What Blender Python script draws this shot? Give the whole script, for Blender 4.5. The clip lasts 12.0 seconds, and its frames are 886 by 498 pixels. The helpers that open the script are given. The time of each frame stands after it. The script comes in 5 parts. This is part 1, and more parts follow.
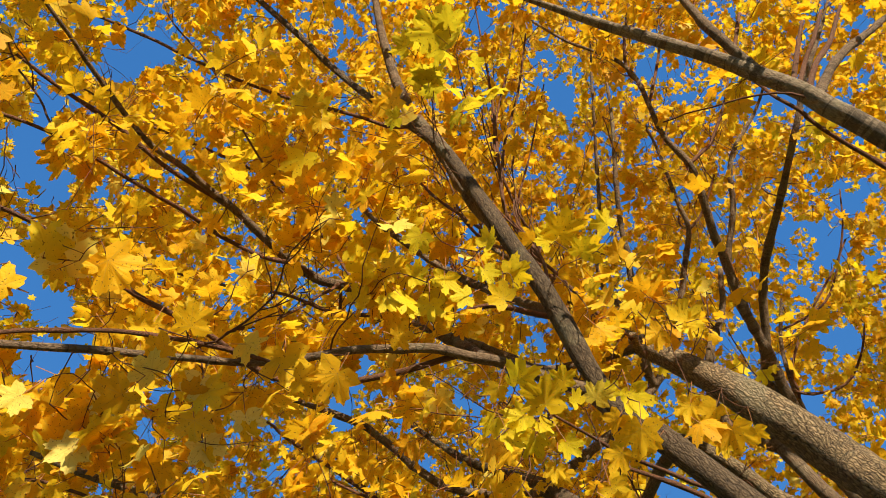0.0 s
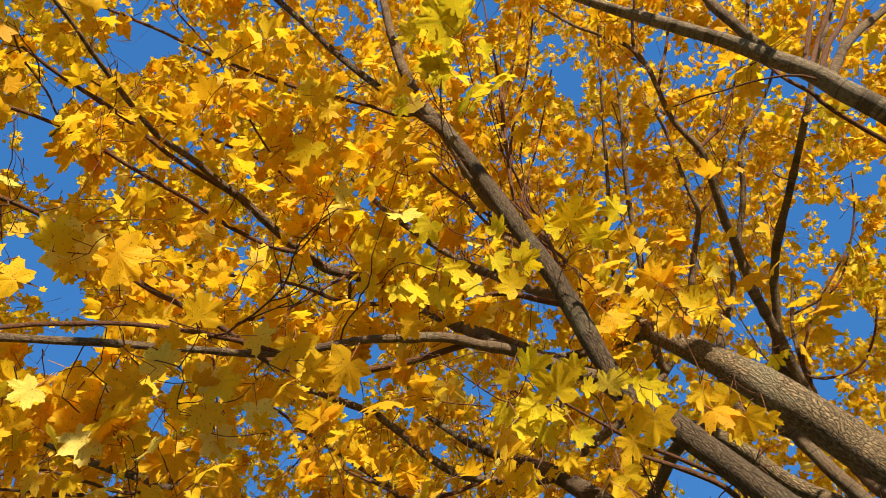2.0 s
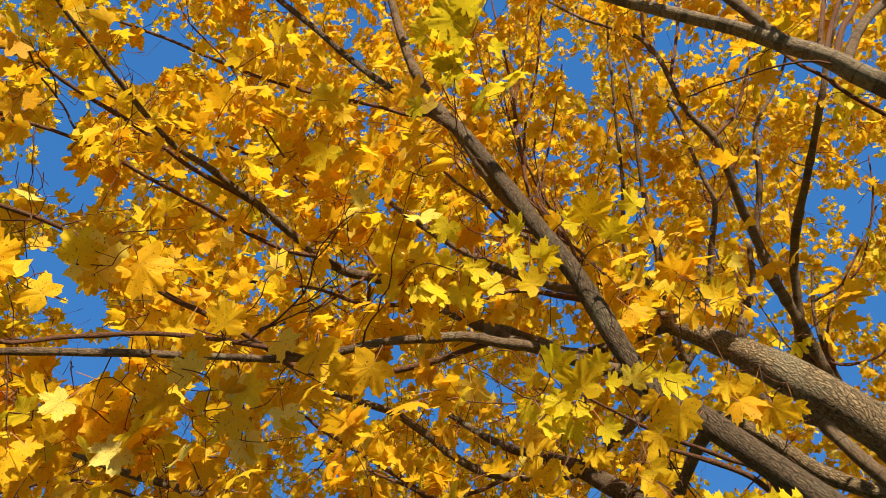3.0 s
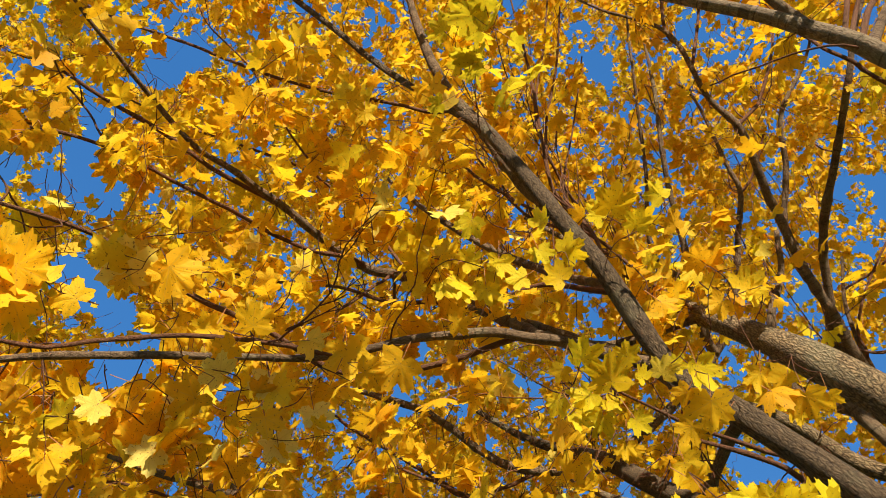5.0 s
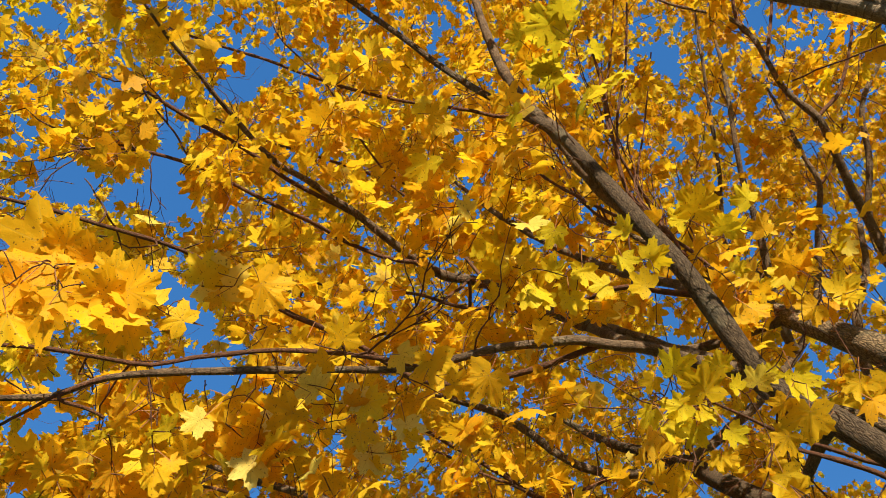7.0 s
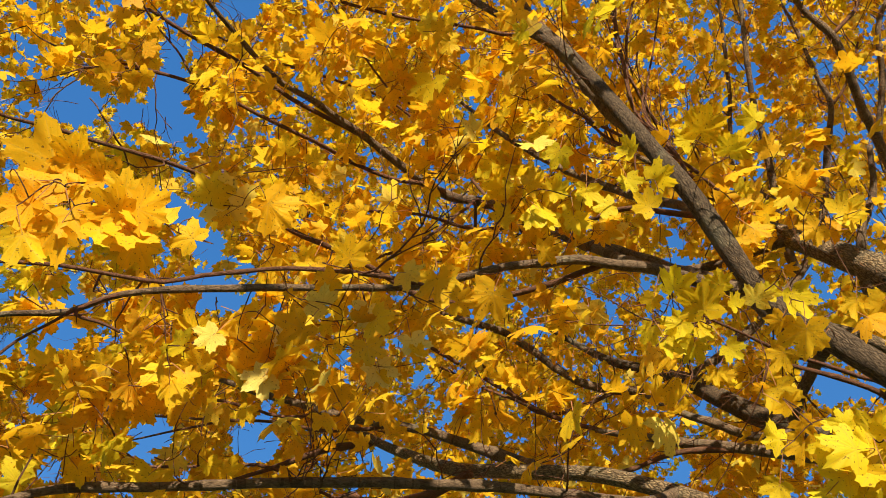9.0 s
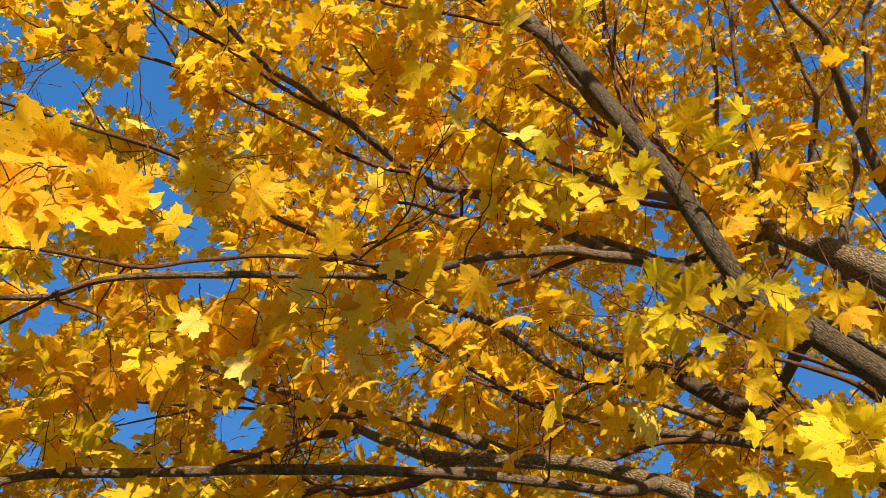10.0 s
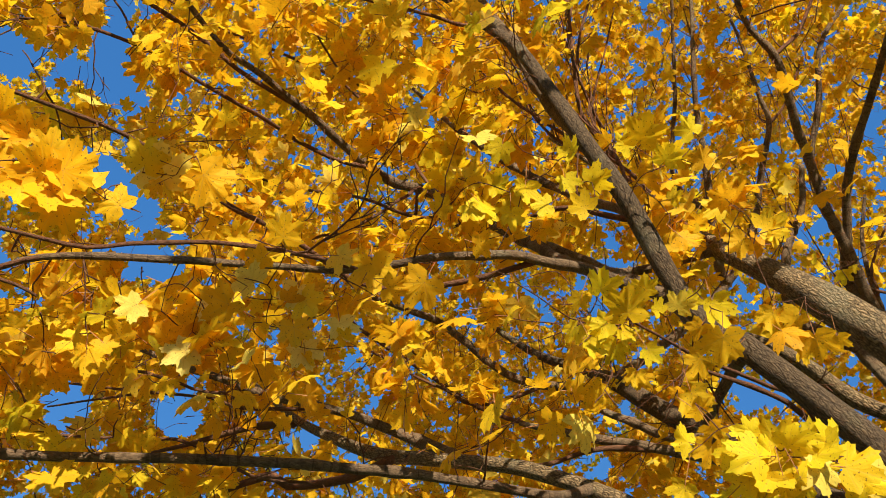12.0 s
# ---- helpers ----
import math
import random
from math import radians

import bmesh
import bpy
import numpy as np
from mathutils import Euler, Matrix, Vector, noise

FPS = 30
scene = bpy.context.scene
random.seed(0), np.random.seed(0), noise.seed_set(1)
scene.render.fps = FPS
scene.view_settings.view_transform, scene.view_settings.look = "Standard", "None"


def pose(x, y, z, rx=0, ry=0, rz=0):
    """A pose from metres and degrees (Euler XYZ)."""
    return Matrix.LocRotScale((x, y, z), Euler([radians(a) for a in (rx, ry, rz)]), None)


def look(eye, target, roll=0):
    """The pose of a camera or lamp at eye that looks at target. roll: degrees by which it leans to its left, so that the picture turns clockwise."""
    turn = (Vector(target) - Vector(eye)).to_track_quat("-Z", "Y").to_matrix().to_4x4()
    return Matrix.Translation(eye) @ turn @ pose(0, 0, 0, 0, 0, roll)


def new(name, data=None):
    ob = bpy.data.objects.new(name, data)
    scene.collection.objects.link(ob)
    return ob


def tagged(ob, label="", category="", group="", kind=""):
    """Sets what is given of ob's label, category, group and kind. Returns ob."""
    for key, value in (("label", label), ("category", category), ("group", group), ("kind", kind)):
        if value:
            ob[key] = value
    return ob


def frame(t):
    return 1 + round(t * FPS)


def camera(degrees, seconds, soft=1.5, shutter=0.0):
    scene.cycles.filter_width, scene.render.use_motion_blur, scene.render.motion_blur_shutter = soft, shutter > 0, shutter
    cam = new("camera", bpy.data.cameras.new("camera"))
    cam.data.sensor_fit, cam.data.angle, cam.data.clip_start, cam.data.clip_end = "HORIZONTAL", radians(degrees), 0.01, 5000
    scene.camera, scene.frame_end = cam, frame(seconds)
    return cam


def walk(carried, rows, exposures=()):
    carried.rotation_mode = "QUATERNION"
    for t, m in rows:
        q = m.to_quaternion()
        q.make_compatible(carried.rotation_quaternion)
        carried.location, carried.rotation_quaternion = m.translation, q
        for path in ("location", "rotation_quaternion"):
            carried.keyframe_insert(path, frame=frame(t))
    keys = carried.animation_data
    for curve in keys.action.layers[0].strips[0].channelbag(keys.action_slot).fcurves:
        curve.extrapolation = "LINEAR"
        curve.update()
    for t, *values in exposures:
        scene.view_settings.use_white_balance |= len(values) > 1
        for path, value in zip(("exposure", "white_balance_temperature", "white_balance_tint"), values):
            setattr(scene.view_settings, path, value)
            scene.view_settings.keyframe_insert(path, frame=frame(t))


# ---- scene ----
# The camera, held by hand under the crown, and its walk.
cam = camera(60.31, 12.0, soft=0.5)
PATH = [
    (0.0, pose(0.0000, 0.0000, 1.6000, 146.029, 1.509, 2.239)),
    (0.5, pose(-0.0027, 0.0103, 1.6103, 145.635, 1.435, 2.210)),
    (1.0, pose(-0.0025, 0.0068, 1.6130, 145.261, 1.443, 2.263)),
    (1.5, pose(-0.0014, 0.0051, 1.6136, 145.124, 1.378, 2.518)),
    (2.0, pose(-0.0039, 0.0022, 1.6142, 145.070, 1.363, 3.108)),
    (2.5, pose(-0.0145, -0.0038, 1.6132, 145.064, 1.378, 4.372)),
    (3.0, pose(-0.0181, -0.0065, 1.6142, 144.975, 1.609, 5.340)),
    (5.0, pose(-0.0245, -0.0070, 1.6125, 144.772, 1.011, 7.475)),
    (5.5, pose(-0.0271, -0.0110, 1.6140, 144.857, 0.797, 7.913)),
    (6.0, pose(-0.0657, -0.0460, 1.6287, 146.332, 0.149, 9.497)),
    (6.5, pose(-0.0817, -0.0586, 1.6279, 145.932, -0.866, 10.553)),
    (6.7, pose(-0.0854, -0.0596, 1.6279, 145.259, -1.401, 10.864)),
    (8.3, pose(-0.0814, -0.0734, 1.6018, 141.353, -2.236, 12.065)),
    (8.5, pose(-0.0804, -0.0717, 1.6019, 139.812, -2.236, 11.961)),
    (9.0, pose(-0.0787, -0.0711, 1.6013, 138.667, -2.354, 11.469)),
    (9.5, pose(-0.0750, -0.0682, 1.6005, 138.178, -2.254, 10.944)),
    (10.0, pose(-0.0737, -0.0691, 1.6007, 137.916, -2.076, 10.299)),
    (10.5, pose(-0.0730, -0.0668, 1.5992, 137.670, -2.047, 9.643)),
    (11.0, pose(-0.0724, -0.0653, 1.5989, 137.287, -1.867, 8.654)),
    (11.5, pose(-0.0693, -0.0673, 1.6000, 137.177, -1.923, 7.181)),
    (12.0, pose(-0.0546, -0.0724, 1.6034, 137.891, -1.958, 5.473)),
]
walk(cam, PATH, [(0.0, 1.01), (5.5, 1.01), (6.5, 0.93), (8.4, 0.92), (9.2, 1.01), (12.0, 1.01)])

# Daylight: a clear autumn sky and one low sun behind the viewer's right shoulder.
SUN_ELEVATION, SUN_AZIMUTH = 25.6, 159.6   # degrees; azimuth from +y towards +x
world = bpy.data.worlds.new("sky")
world.use_nodes = True
scene.world = world
sky = world.node_tree.nodes.new("ShaderNodeTexSky")
sky.sky_type, sky.sun_disc = "NISHITA", False
sky.sun_elevation, sky.sun_rotation = radians(SUN_ELEVATION), radians(SUN_AZIMUTH)
sky.air_density, sky.dust_density, sky.ozone_density, sky.altitude = 1.2, 0.0, 1.6, 500
back = world.node_tree.nodes["Background"]
back.inputs["Strength"].default_value = 0.10
deep = world.node_tree.nodes.new("ShaderNodeHueSaturation")   # the clear, dry air of the day: a deeper blue
deep.inputs["Hue"].default_value, deep.inputs["Saturation"].default_value = 0.500, 1.33
world.node_tree.links.new(sky.outputs[0], deep.inputs["Color"])
even = world.node_tree.nodes.new("ShaderNodeMix")   # dry air hardly pales towards the horizon
even.data_type = "RGBA"
even.inputs[0].default_value, even.inputs[7].default_value = 0.68, (0.25, 1.06, 2.95, 1.0)
world.node_tree.links.new(deep.outputs[0], even.inputs[6])
world.node_tree.links.new(even.outputs[2], back.inputs["Color"])
sun = new("sun", bpy.data.lights.new("sun", "SUN"))
sun.data.energy, sun.data.angle, sun.data.color = 5.0, radians(0.5), (1.0, 0.94, 0.84)
SUN_WAY = Vector((math.cos(radians(SUN_ELEVATION)) * math.sin(radians(SUN_AZIMUTH)),
                  math.cos(radians(SUN_ELEVATION)) * math.cos(radians(SUN_AZIMUTH)),
                  math.sin(radians(SUN_ELEVATION))))
sun.matrix_world = look(SUN_WAY * 30, (0, 0, 0))


# ---- materials ----
class Nodes:
    """A material's node tree, with short ways to add and link nodes."""

    def __init__(self, name):
        self.mat = bpy.data.materials.new(name)
        self.mat.use_nodes = True
        self.tree = self.mat.node_tree
        self.tree.nodes.clear()
        self.out = self.add("ShaderNodeOutputMaterial")

    def add(self, kind, **settings):
        node = self.tree.nodes.new(kind)
        if "operation" in settings:
            node.operation = settings.pop("operation")
        if "feature" in settings:
            node.feature = settings.pop("feature")
        if "data_type" in settings:
            node.data_type = settings.pop("data_type")
        if "blend_type" in settings:
            node.blend_type = settings.pop("blend_type")
        for key, value in settings.items():
            self.put(node.inputs[key], value)
        return node

    def put(self, socket, value):
        if isinstance(value, bpy.types.NodeSocket):
            self.tree.links.new(value, socket)
        else:
            socket.default_value = value

    def math(self, operation, a, b=0.0):
        node = self.add("ShaderNodeMath", operation=operation)
        self.put(node.inputs[0], a)
        self.put(node.inputs[1], b)
        return node.outputs[0]

    def ramp(self, fac, *stops):
        node = self.add("ShaderNodeValToRGB")
        self.put(node.inputs[0], fac)
        while len(node.color_ramp.elements) < len(stops):
            node.color_ramp.elements.new(0.5)
        for e, (at, colour) in zip(node.color_ramp.elements, stops):
            e.position, e.color = at, (*colour, 1.0)
        return node.outputs[0]

    def mix(self, fac, a, b, blend="MIX"):
        node = self.add("ShaderNodeMix", data_type="RGBA", blend_type=blend)
        self.put(node.inputs[0], fac)
        for socket, value in ((node.inputs[6], a), (node.inputs[7], b)):
            self.put(socket, (*value, 1.0) if isinstance(value, tuple) and len(value) == 3 else value)
        return node.outputs[2]

    def noise(self, vector, scale, detail=3.0, rough=0.55):
        node = self.add("ShaderNodeTexNoise", Vector=vector, Scale=scale, Detail=detail, Roughness=rough)
        return node.outputs[0]


def leaf_material(name, low, mid, high, single, veins):
    """Autumn maple leaf: light passes through the blade; brown specks, light veins, each leaf its own shade, a few with
    a painted sunlit sheen.
    """
    n = Nodes(name)
    uv = n.add("ShaderNodeTexCoord").outputs["UV"]
    one = n.add("ShaderNodeObjectInfo").outputs["Random"] if single else n.add("ShaderNodeNewGeometry").outputs["Random Per Island"]
    # the last tone paints the whitish sheen of sunlit leaves
    rusty, pale = tuple(c * k for c, k in zip(low, (0.95, 0.84, 0.9))), (0.88, 0.68, 0.11)
    colour = n.ramp(one, (0.0, rusty), (0.16, low), (0.5, mid), (0.86, high), (0.93, mid), (0.97, pale))
    shift = n.add("ShaderNodeVectorMath", operation="ADD")
    n.put(shift.inputs[0], uv)
    offset = n.add("ShaderNodeCombineXYZ", X=n.math("MULTIPLY", one, 91.0), Y=n.math("MULTIPLY", one, 47.0))
    n.put(shift.inputs[1], offset.outputs[0])
    place = shift.outputs[0]
    blotch = n.noise(place, 1.6, 2.0)
    colour = n.mix(n.math("MULTIPLY", blotch, 0.35), colour, (0.80, 0.47, 0.016), "MIX")
    specks = n.noise(place, 9.0, 2.0, 0.7)
    speck = n.ramp(specks, (0.62, (0, 0, 0)), (0.67, (1, 1, 1)))
    colour = n.mix(n.math("MULTIPLY", speck, 0.75), colour, (0.16, 0.06, 0.012))
    bump_height = n.noise(place, 6.0, 3.0)
    if veins:
        xy = n.add("ShaderNodeSeparateXYZ")
        n.put(xy.inputs[0], uv)
        across, along = n.math("ABSOLUTE", xy.outputs[0]), xy.outputs[1]
        line = None
        for angle in (0.0, 50.0, 104.0):
            s, c = math.sin(radians(angle)), math.cos(radians(angle))
            off = n.math("ABSOLUTE", n.math("SUBTRACT", n.math("MULTIPLY", across, c), n.math("MULTIPLY", along, s)))
            ahead = n.math("ADD", n.math("MULTIPLY", across, s), n.math("MULTIPLY", along, c))
            wide = n.math("SUBTRACT", 0.022, n.math("MULTIPLY", ahead, 0.013))
            here = n.math("MULTIPLY", n.math("LESS_THAN", off, wide), n.math("GREATER_THAN", ahead, 0.0))
            ribs = n.math("ABSOLUTE", n.math("SUBTRACT", n.math("FRACT", n.math("MULTIPLY", n.math("SUBTRACT", ahead, off), 7.0)), 0.5))
            rib = n.math("MULTIPLY", n.math("LESS_THAN", ribs, 0.035), n.math("MULTIPLY", n.math("LESS_THAN", off, 0.22), n.math("GREATER_THAN", ahead, 0.1)))
            here = n.math("MAXIMUM", here, n.math("MULTIPLY", rib, 0.45))
            line = here if line is None else n.math("MAXIMUM", line, here)
        colour = n.mix(n.math("MULTIPLY", line, 0.3), colour, (0.66, 0.40, 0.05))
        bump_height = n.math("ADD", bump_height, n.math("MULTIPLY", line, 1.2))
    bump = n.add("ShaderNodeBump", Strength=0.35, Distance=0.004, Height=bump_height).outputs[0]
    face = n.add("ShaderNodeBsdfPrincipled", Roughness=0.58, Normal=bump)
    n.put(face.inputs["Base Color"], colour)
    n.put(face.inputs["Specular IOR Level"], 0.12)
    glow = n.add("ShaderNodeBsdfTranslucent", Normal=bump)
    deep = n.add("ShaderNodeGamma", Gamma=1.06)
    n.put(deep.inputs[0], colour)
    n.put(glow.inputs["Color"], n.mix(0.2, deep.outputs[0], colour))
    both = n.add("ShaderNodeMixShader")
    n.put(both.inputs[0], 0.53)
    n.put(both.inputs[1], face.outputs[0])
    n.put(both.inputs[2], glow.outputs[0])
    n.put(n.out.inputs[0], both.outputs[0])
    return n.mat


def bark_material(name, dark, light, ridge, scale, grey=0.35, rings=0.0):
    """Bark whose ridges run along the wood (v of the UVs), with lichen, stains and the ring scars of old bud scales."""
    n = Nodes(name)
    coord = n.add("ShaderNodeTexCoord")
    wander = n.noise(coord.outputs["UV"], scale * 0.25, 3.0, 0.6)
    bent = n.add("ShaderNodeVectorMath", operation="ADD")
    n.put(bent.inputs[0], coord.outputs["UV"])
    n.put(bent.inputs[1], n.add("ShaderNodeCombineXYZ", X=n.math("MULTIPLY", wander, 2.6 / scale), Y=n.math("MULTIPLY", wander, 3.0 / scale)).outputs[0])
    stretch = n.add("ShaderNodeMapping")
    n.put(stretch.inputs[0], bent.outputs[0])
    n.put(stretch.inputs["Scale"], (1.0, 0.34, 1.0))
    ridges = n.add("ShaderNodeTexVoronoi", feature="DISTANCE_TO_EDGE", Vector=stretch.outputs[0], Scale=scale, Randomness=1.0).outputs["Distance"]
    warp = n.noise(stretch.outputs[0], scale * 0.9, 6.0, 0.75)
    groove = n.math("ADD", n.math("MULTIPLY", n.math("POWER", n.math("MINIMUM", n.math("MULTIPLY", ridges, 3.0), 1.0), 0.7), ridge * 0.4), n.math("MULTIPLY", n.math("SUBTRACT", warp, 0.2), 1.3 - 0.4 * ridge))
    fine = n.noise(coord.outputs["Object"], 140.0, 4.0, 0.7)
    stain = n.noise(coord.outputs["Object"], 5.0, 4.0, 0.6)
    colour = n.ramp(groove, (0.2, dark), (0.7, light))
    colour = n.mix(n.math("MULTIPLY", fine, 0.5), colour, tuple(c * 0.55 for c in dark), "MIX")
    lichen = n.ramp(stain, (0.56, (0, 0, 0)), (0.66, (1, 1, 1)))
    colour = n.mix(n.math("MULTIPLY", lichen, grey), colour, (0.25, 0.22, 0.12))
    worn = n.ramp(n.noise(coord.outputs["Object"], 17.0, 3.0, 0.6), (0.6, (0, 0, 0)), (0.7, (1, 1, 1)))
    colour = n.mix(n.math("MULTIPLY", worn, 0.4), colour, tuple(c * 0.5 for c in dark))
    ring = 0.0
    if rings:
        split = n.add("ShaderNodeSeparateXYZ")
        n.put(split.inputs[0], coord.outputs["UV"])
        drift = n.math("MULTIPLY", n.noise(coord.outputs["Object"], 22.0, 2.0), 0.02)
        along = n.add("ShaderNodeCombineXYZ", Y=n.math("ADD", split.outputs[1], drift)).outputs[0]
        beat = n.noise(along, 9.0, 1.0)
        ring = n.math("LESS_THAN", n.math("ABSOLUTE", n.math("SUBTRACT", beat, 0.5)), 0.010)
        colour = n.mix(n.math("MULTIPLY", ring, rings), colour, tuple(c * 0.6 for c in dark))
    height = n.math("ADD", n.math("MULTIPLY", groove, 0.3 + 0.7 * ridge), n.math("SUBTRACT", n.math("MULTIPLY", fine, 0.15), n.math("MULTIPLY", ring, 0.5)))
    bump = n.add("ShaderNodeBump", Strength=1.0, Distance=0.02, Height=height).outputs[0]
    face = n.add("ShaderNodeBsdfPrincipled", Roughness=0.88, Normal=bump)
    n.put(face.inputs["Base Color"], colour)
    n.put(face.inputs["Specular IOR Level"], 0.2)
    n.put(n.out.inputs[0], face.outputs[0])
    return n.mat


def ground_material():
    """Autumn lawn strewn with yellow leaves."""
    n = Nodes("lawn")
    where = n.add("ShaderNodeTexCoord").outputs["Object"]
    grass = n.ramp(n.noise(where, 9.0, 6.0, 0.7), (0.3, (0.03, 0.05, 0.012)), (0.7, (0.09, 0.12, 0.03)))
    cell = n.add("ShaderNodeTexVoronoi", Vector=where, Scale=8.0)
    fallen = n.math("LESS_THAN", cell.outputs["Distance"], 0.36)
    litter = n.mix(n.noise(where, 3.0, 2.0), (0.55, 0.30, 0.03), (0.30, 0.15, 0.03))
    colour = n.mix(n.math("MULTIPLY", n.math("MULTIPLY", fallen, 0.5), n.noise(where, 0.5, 2.0)), grass, litter)
    bump = n.add("ShaderNodeBump", Strength=0.8, Distance=0.05, Height=n.noise(where, 40.0, 5.0, 0.7)).outputs[0]
    face = n.add("ShaderNodeBsdfPrincipled", Roughness=0.9, Normal=bump)
    n.put(face.inputs["Base Color"], colour)
    n.put(n.out.inputs[0], face.outputs[0])
    return n.mat


YELLOW = ((0.81, 0.42, 0.011), (0.87, 0.495, 0.013), (0.88, 0.575, 0.018))
GREENISH = ((0.82, 0.58, 0.012), (0.88, 0.65, 0.017), (0.73, 0.58, 0.013))
# cream colour that paints the sun's sheen on leaf undersides
SUN_SHEEN = ((0.84, 0.61, 0.10), (0.88, 0.67, 0.14), (0.90, 0.71, 0.19))
# olive-green leaves, darkened further to paint the shade they hang in
SHADED_OLIVE = ((0.54, 0.45, 0.016), (0.62, 0.50, 0.018), (0.72, 0.54, 0.02))
# raised yellow: sunlight on these leaves is put into their colour
SUNLIT = ((0.91, 0.46, 0.007), (0.93, 0.52, 0.009), (0.94, 0.58, 0.012))
MATERIALS = {
    "yellow": leaf_material("leaf_yellow", *YELLOW, True, True),
    "green": leaf_material("leaf_green", *GREENISH, True, True),
    "bright": leaf_material("leaf_sunlit", *SUNLIT, True, True),
    "pale": leaf_material("leaf_sun_sheen", *SUN_SHEEN, True, True),
    "crown": leaf_material("leaf_crown", (0.82, 0.43, 0.012), (0.88, 0.54, 0.014), (0.89, 0.63, 0.022), False, False),
    "olive": leaf_material("leaf_shaded_olive", *SHADED_OLIVE, True, True),
    "crown_gold": leaf_material("leaf_crown_gold", *YELLOW, False, False),
    "crown_olive": leaf_material("leaf_crown_shaded_olive", *SHADED_OLIVE, False, False),
    "crown_green": leaf_material("leaf_crown_green", *GREENISH, False, False),
    "limb": bark_material("bark_ridged", (0.036, 0.022, 0.011), (0.50, 0.325, 0.145), 1.0, 112.0),
    # bark toned down: the shade on these limbs is put into the colour
    "dark": bark_material("bark_shaded", (0.034, 0.020, 0.010), (0.25, 0.160, 0.078), 0.7, 130.0),
    "smooth": bark_material("bark_tan", (0.09, 0.057, 0.029), (0.52, 0.365, 0.20), 0.4, 130.0, 0.3, 0.55),
    "branch": bark_material("bark_smooth", (0.085, 0.048, 0.023), (0.38, 0.24, 0.12), 0.45, 150.0, 0.3, 0.5),
    "twig": bark_material("bark_twig", (0.11, 0.044, 0.018), (0.26, 0.110, 0.046), 0.3, 200.0, 0.08),
    "petiole": bark_material("leaf_stalk", (0.28, 0.10, 0.035), (0.45, 0.20, 0.06), 0.1, 200.0),
}


def part(name, mesh, material, parent, label=""):
    ob = new(name, mesh)
    if not mesh.materials:
        mesh.materials.append(material)
    ob.parent = parent
    return tagged(ob, label) if label else ob


# ---- ground ----
def build_ground():
    bm = bmesh.new()
    bmesh.ops.create_grid(bm, x_segments=80, y_segments=80, size=1500)
    for v in bm.verts:
        far = v.co.length
        v.co.xy *= (far / 1500) ** 1.5 + 0.002
        v.co.z = 0.12 * noise.noise(v.co * 0.11) * min(1, v.co.length / 8)
    mesh = bpy.data.meshes.new("ground")
    bm.to_mesh(mesh)
    bm.free()
    mesh.materials.append(ground_material())
    tagged(new("ground", mesh), "autumn lawn strewn with fallen yellow maple leaves", "ground", kind="structure")


build_ground()

# ---- the maple ----
tree = tagged(new("maple_tree"), "tall maple in yellow autumn leaf with ridged grey-brown limbs", "tree")
tree.location = (0, 0, 0)
EYE = np.array((-0.05, 0.0, 1.6))   # the camera's spot; leaves are thinned out as seen from here
OWNERS = []
NODES, RADII = [], []      # the tree's skeleton so far, for what grows on it
TWIG_V, TWIG_F, TWIG_UV, TWIG_COUNT = [], [], [], [0]
rng, knots = np.random.default_rng(7), np.random.default_rng(3)


def unit(v):
    return v / (np.linalg.norm(v) + 1e-9)


def curve_through(points, step):
    """A smooth line through rows of x, y, z, radius."""
    p = np.array(points, float)
    p = np.vstack([2 * p[0] - p[1], p, 2 * p[-1] - p[-2]])
    out = []
    for a, b, c, d in zip(p[:-3], p[1:-2], p[2:-1], p[3:]):
        count = max(3 if len(points) < 6 else 1, int(np.linalg.norm(c[:3] - b[:3]) / step))
        for t in np.arange(count) / count:
            out.append(0.5 * (2 * b + (c - a) * t + (2 * a - 5 * b + 4 * c - d) * t**2 + (3 * b - a - 3 * c + d) * t**3))
    out.append(p[-2])
    out = np.array(out)
    out[:, 3] = np.maximum(out[:, 3], 0.0012)
    return out


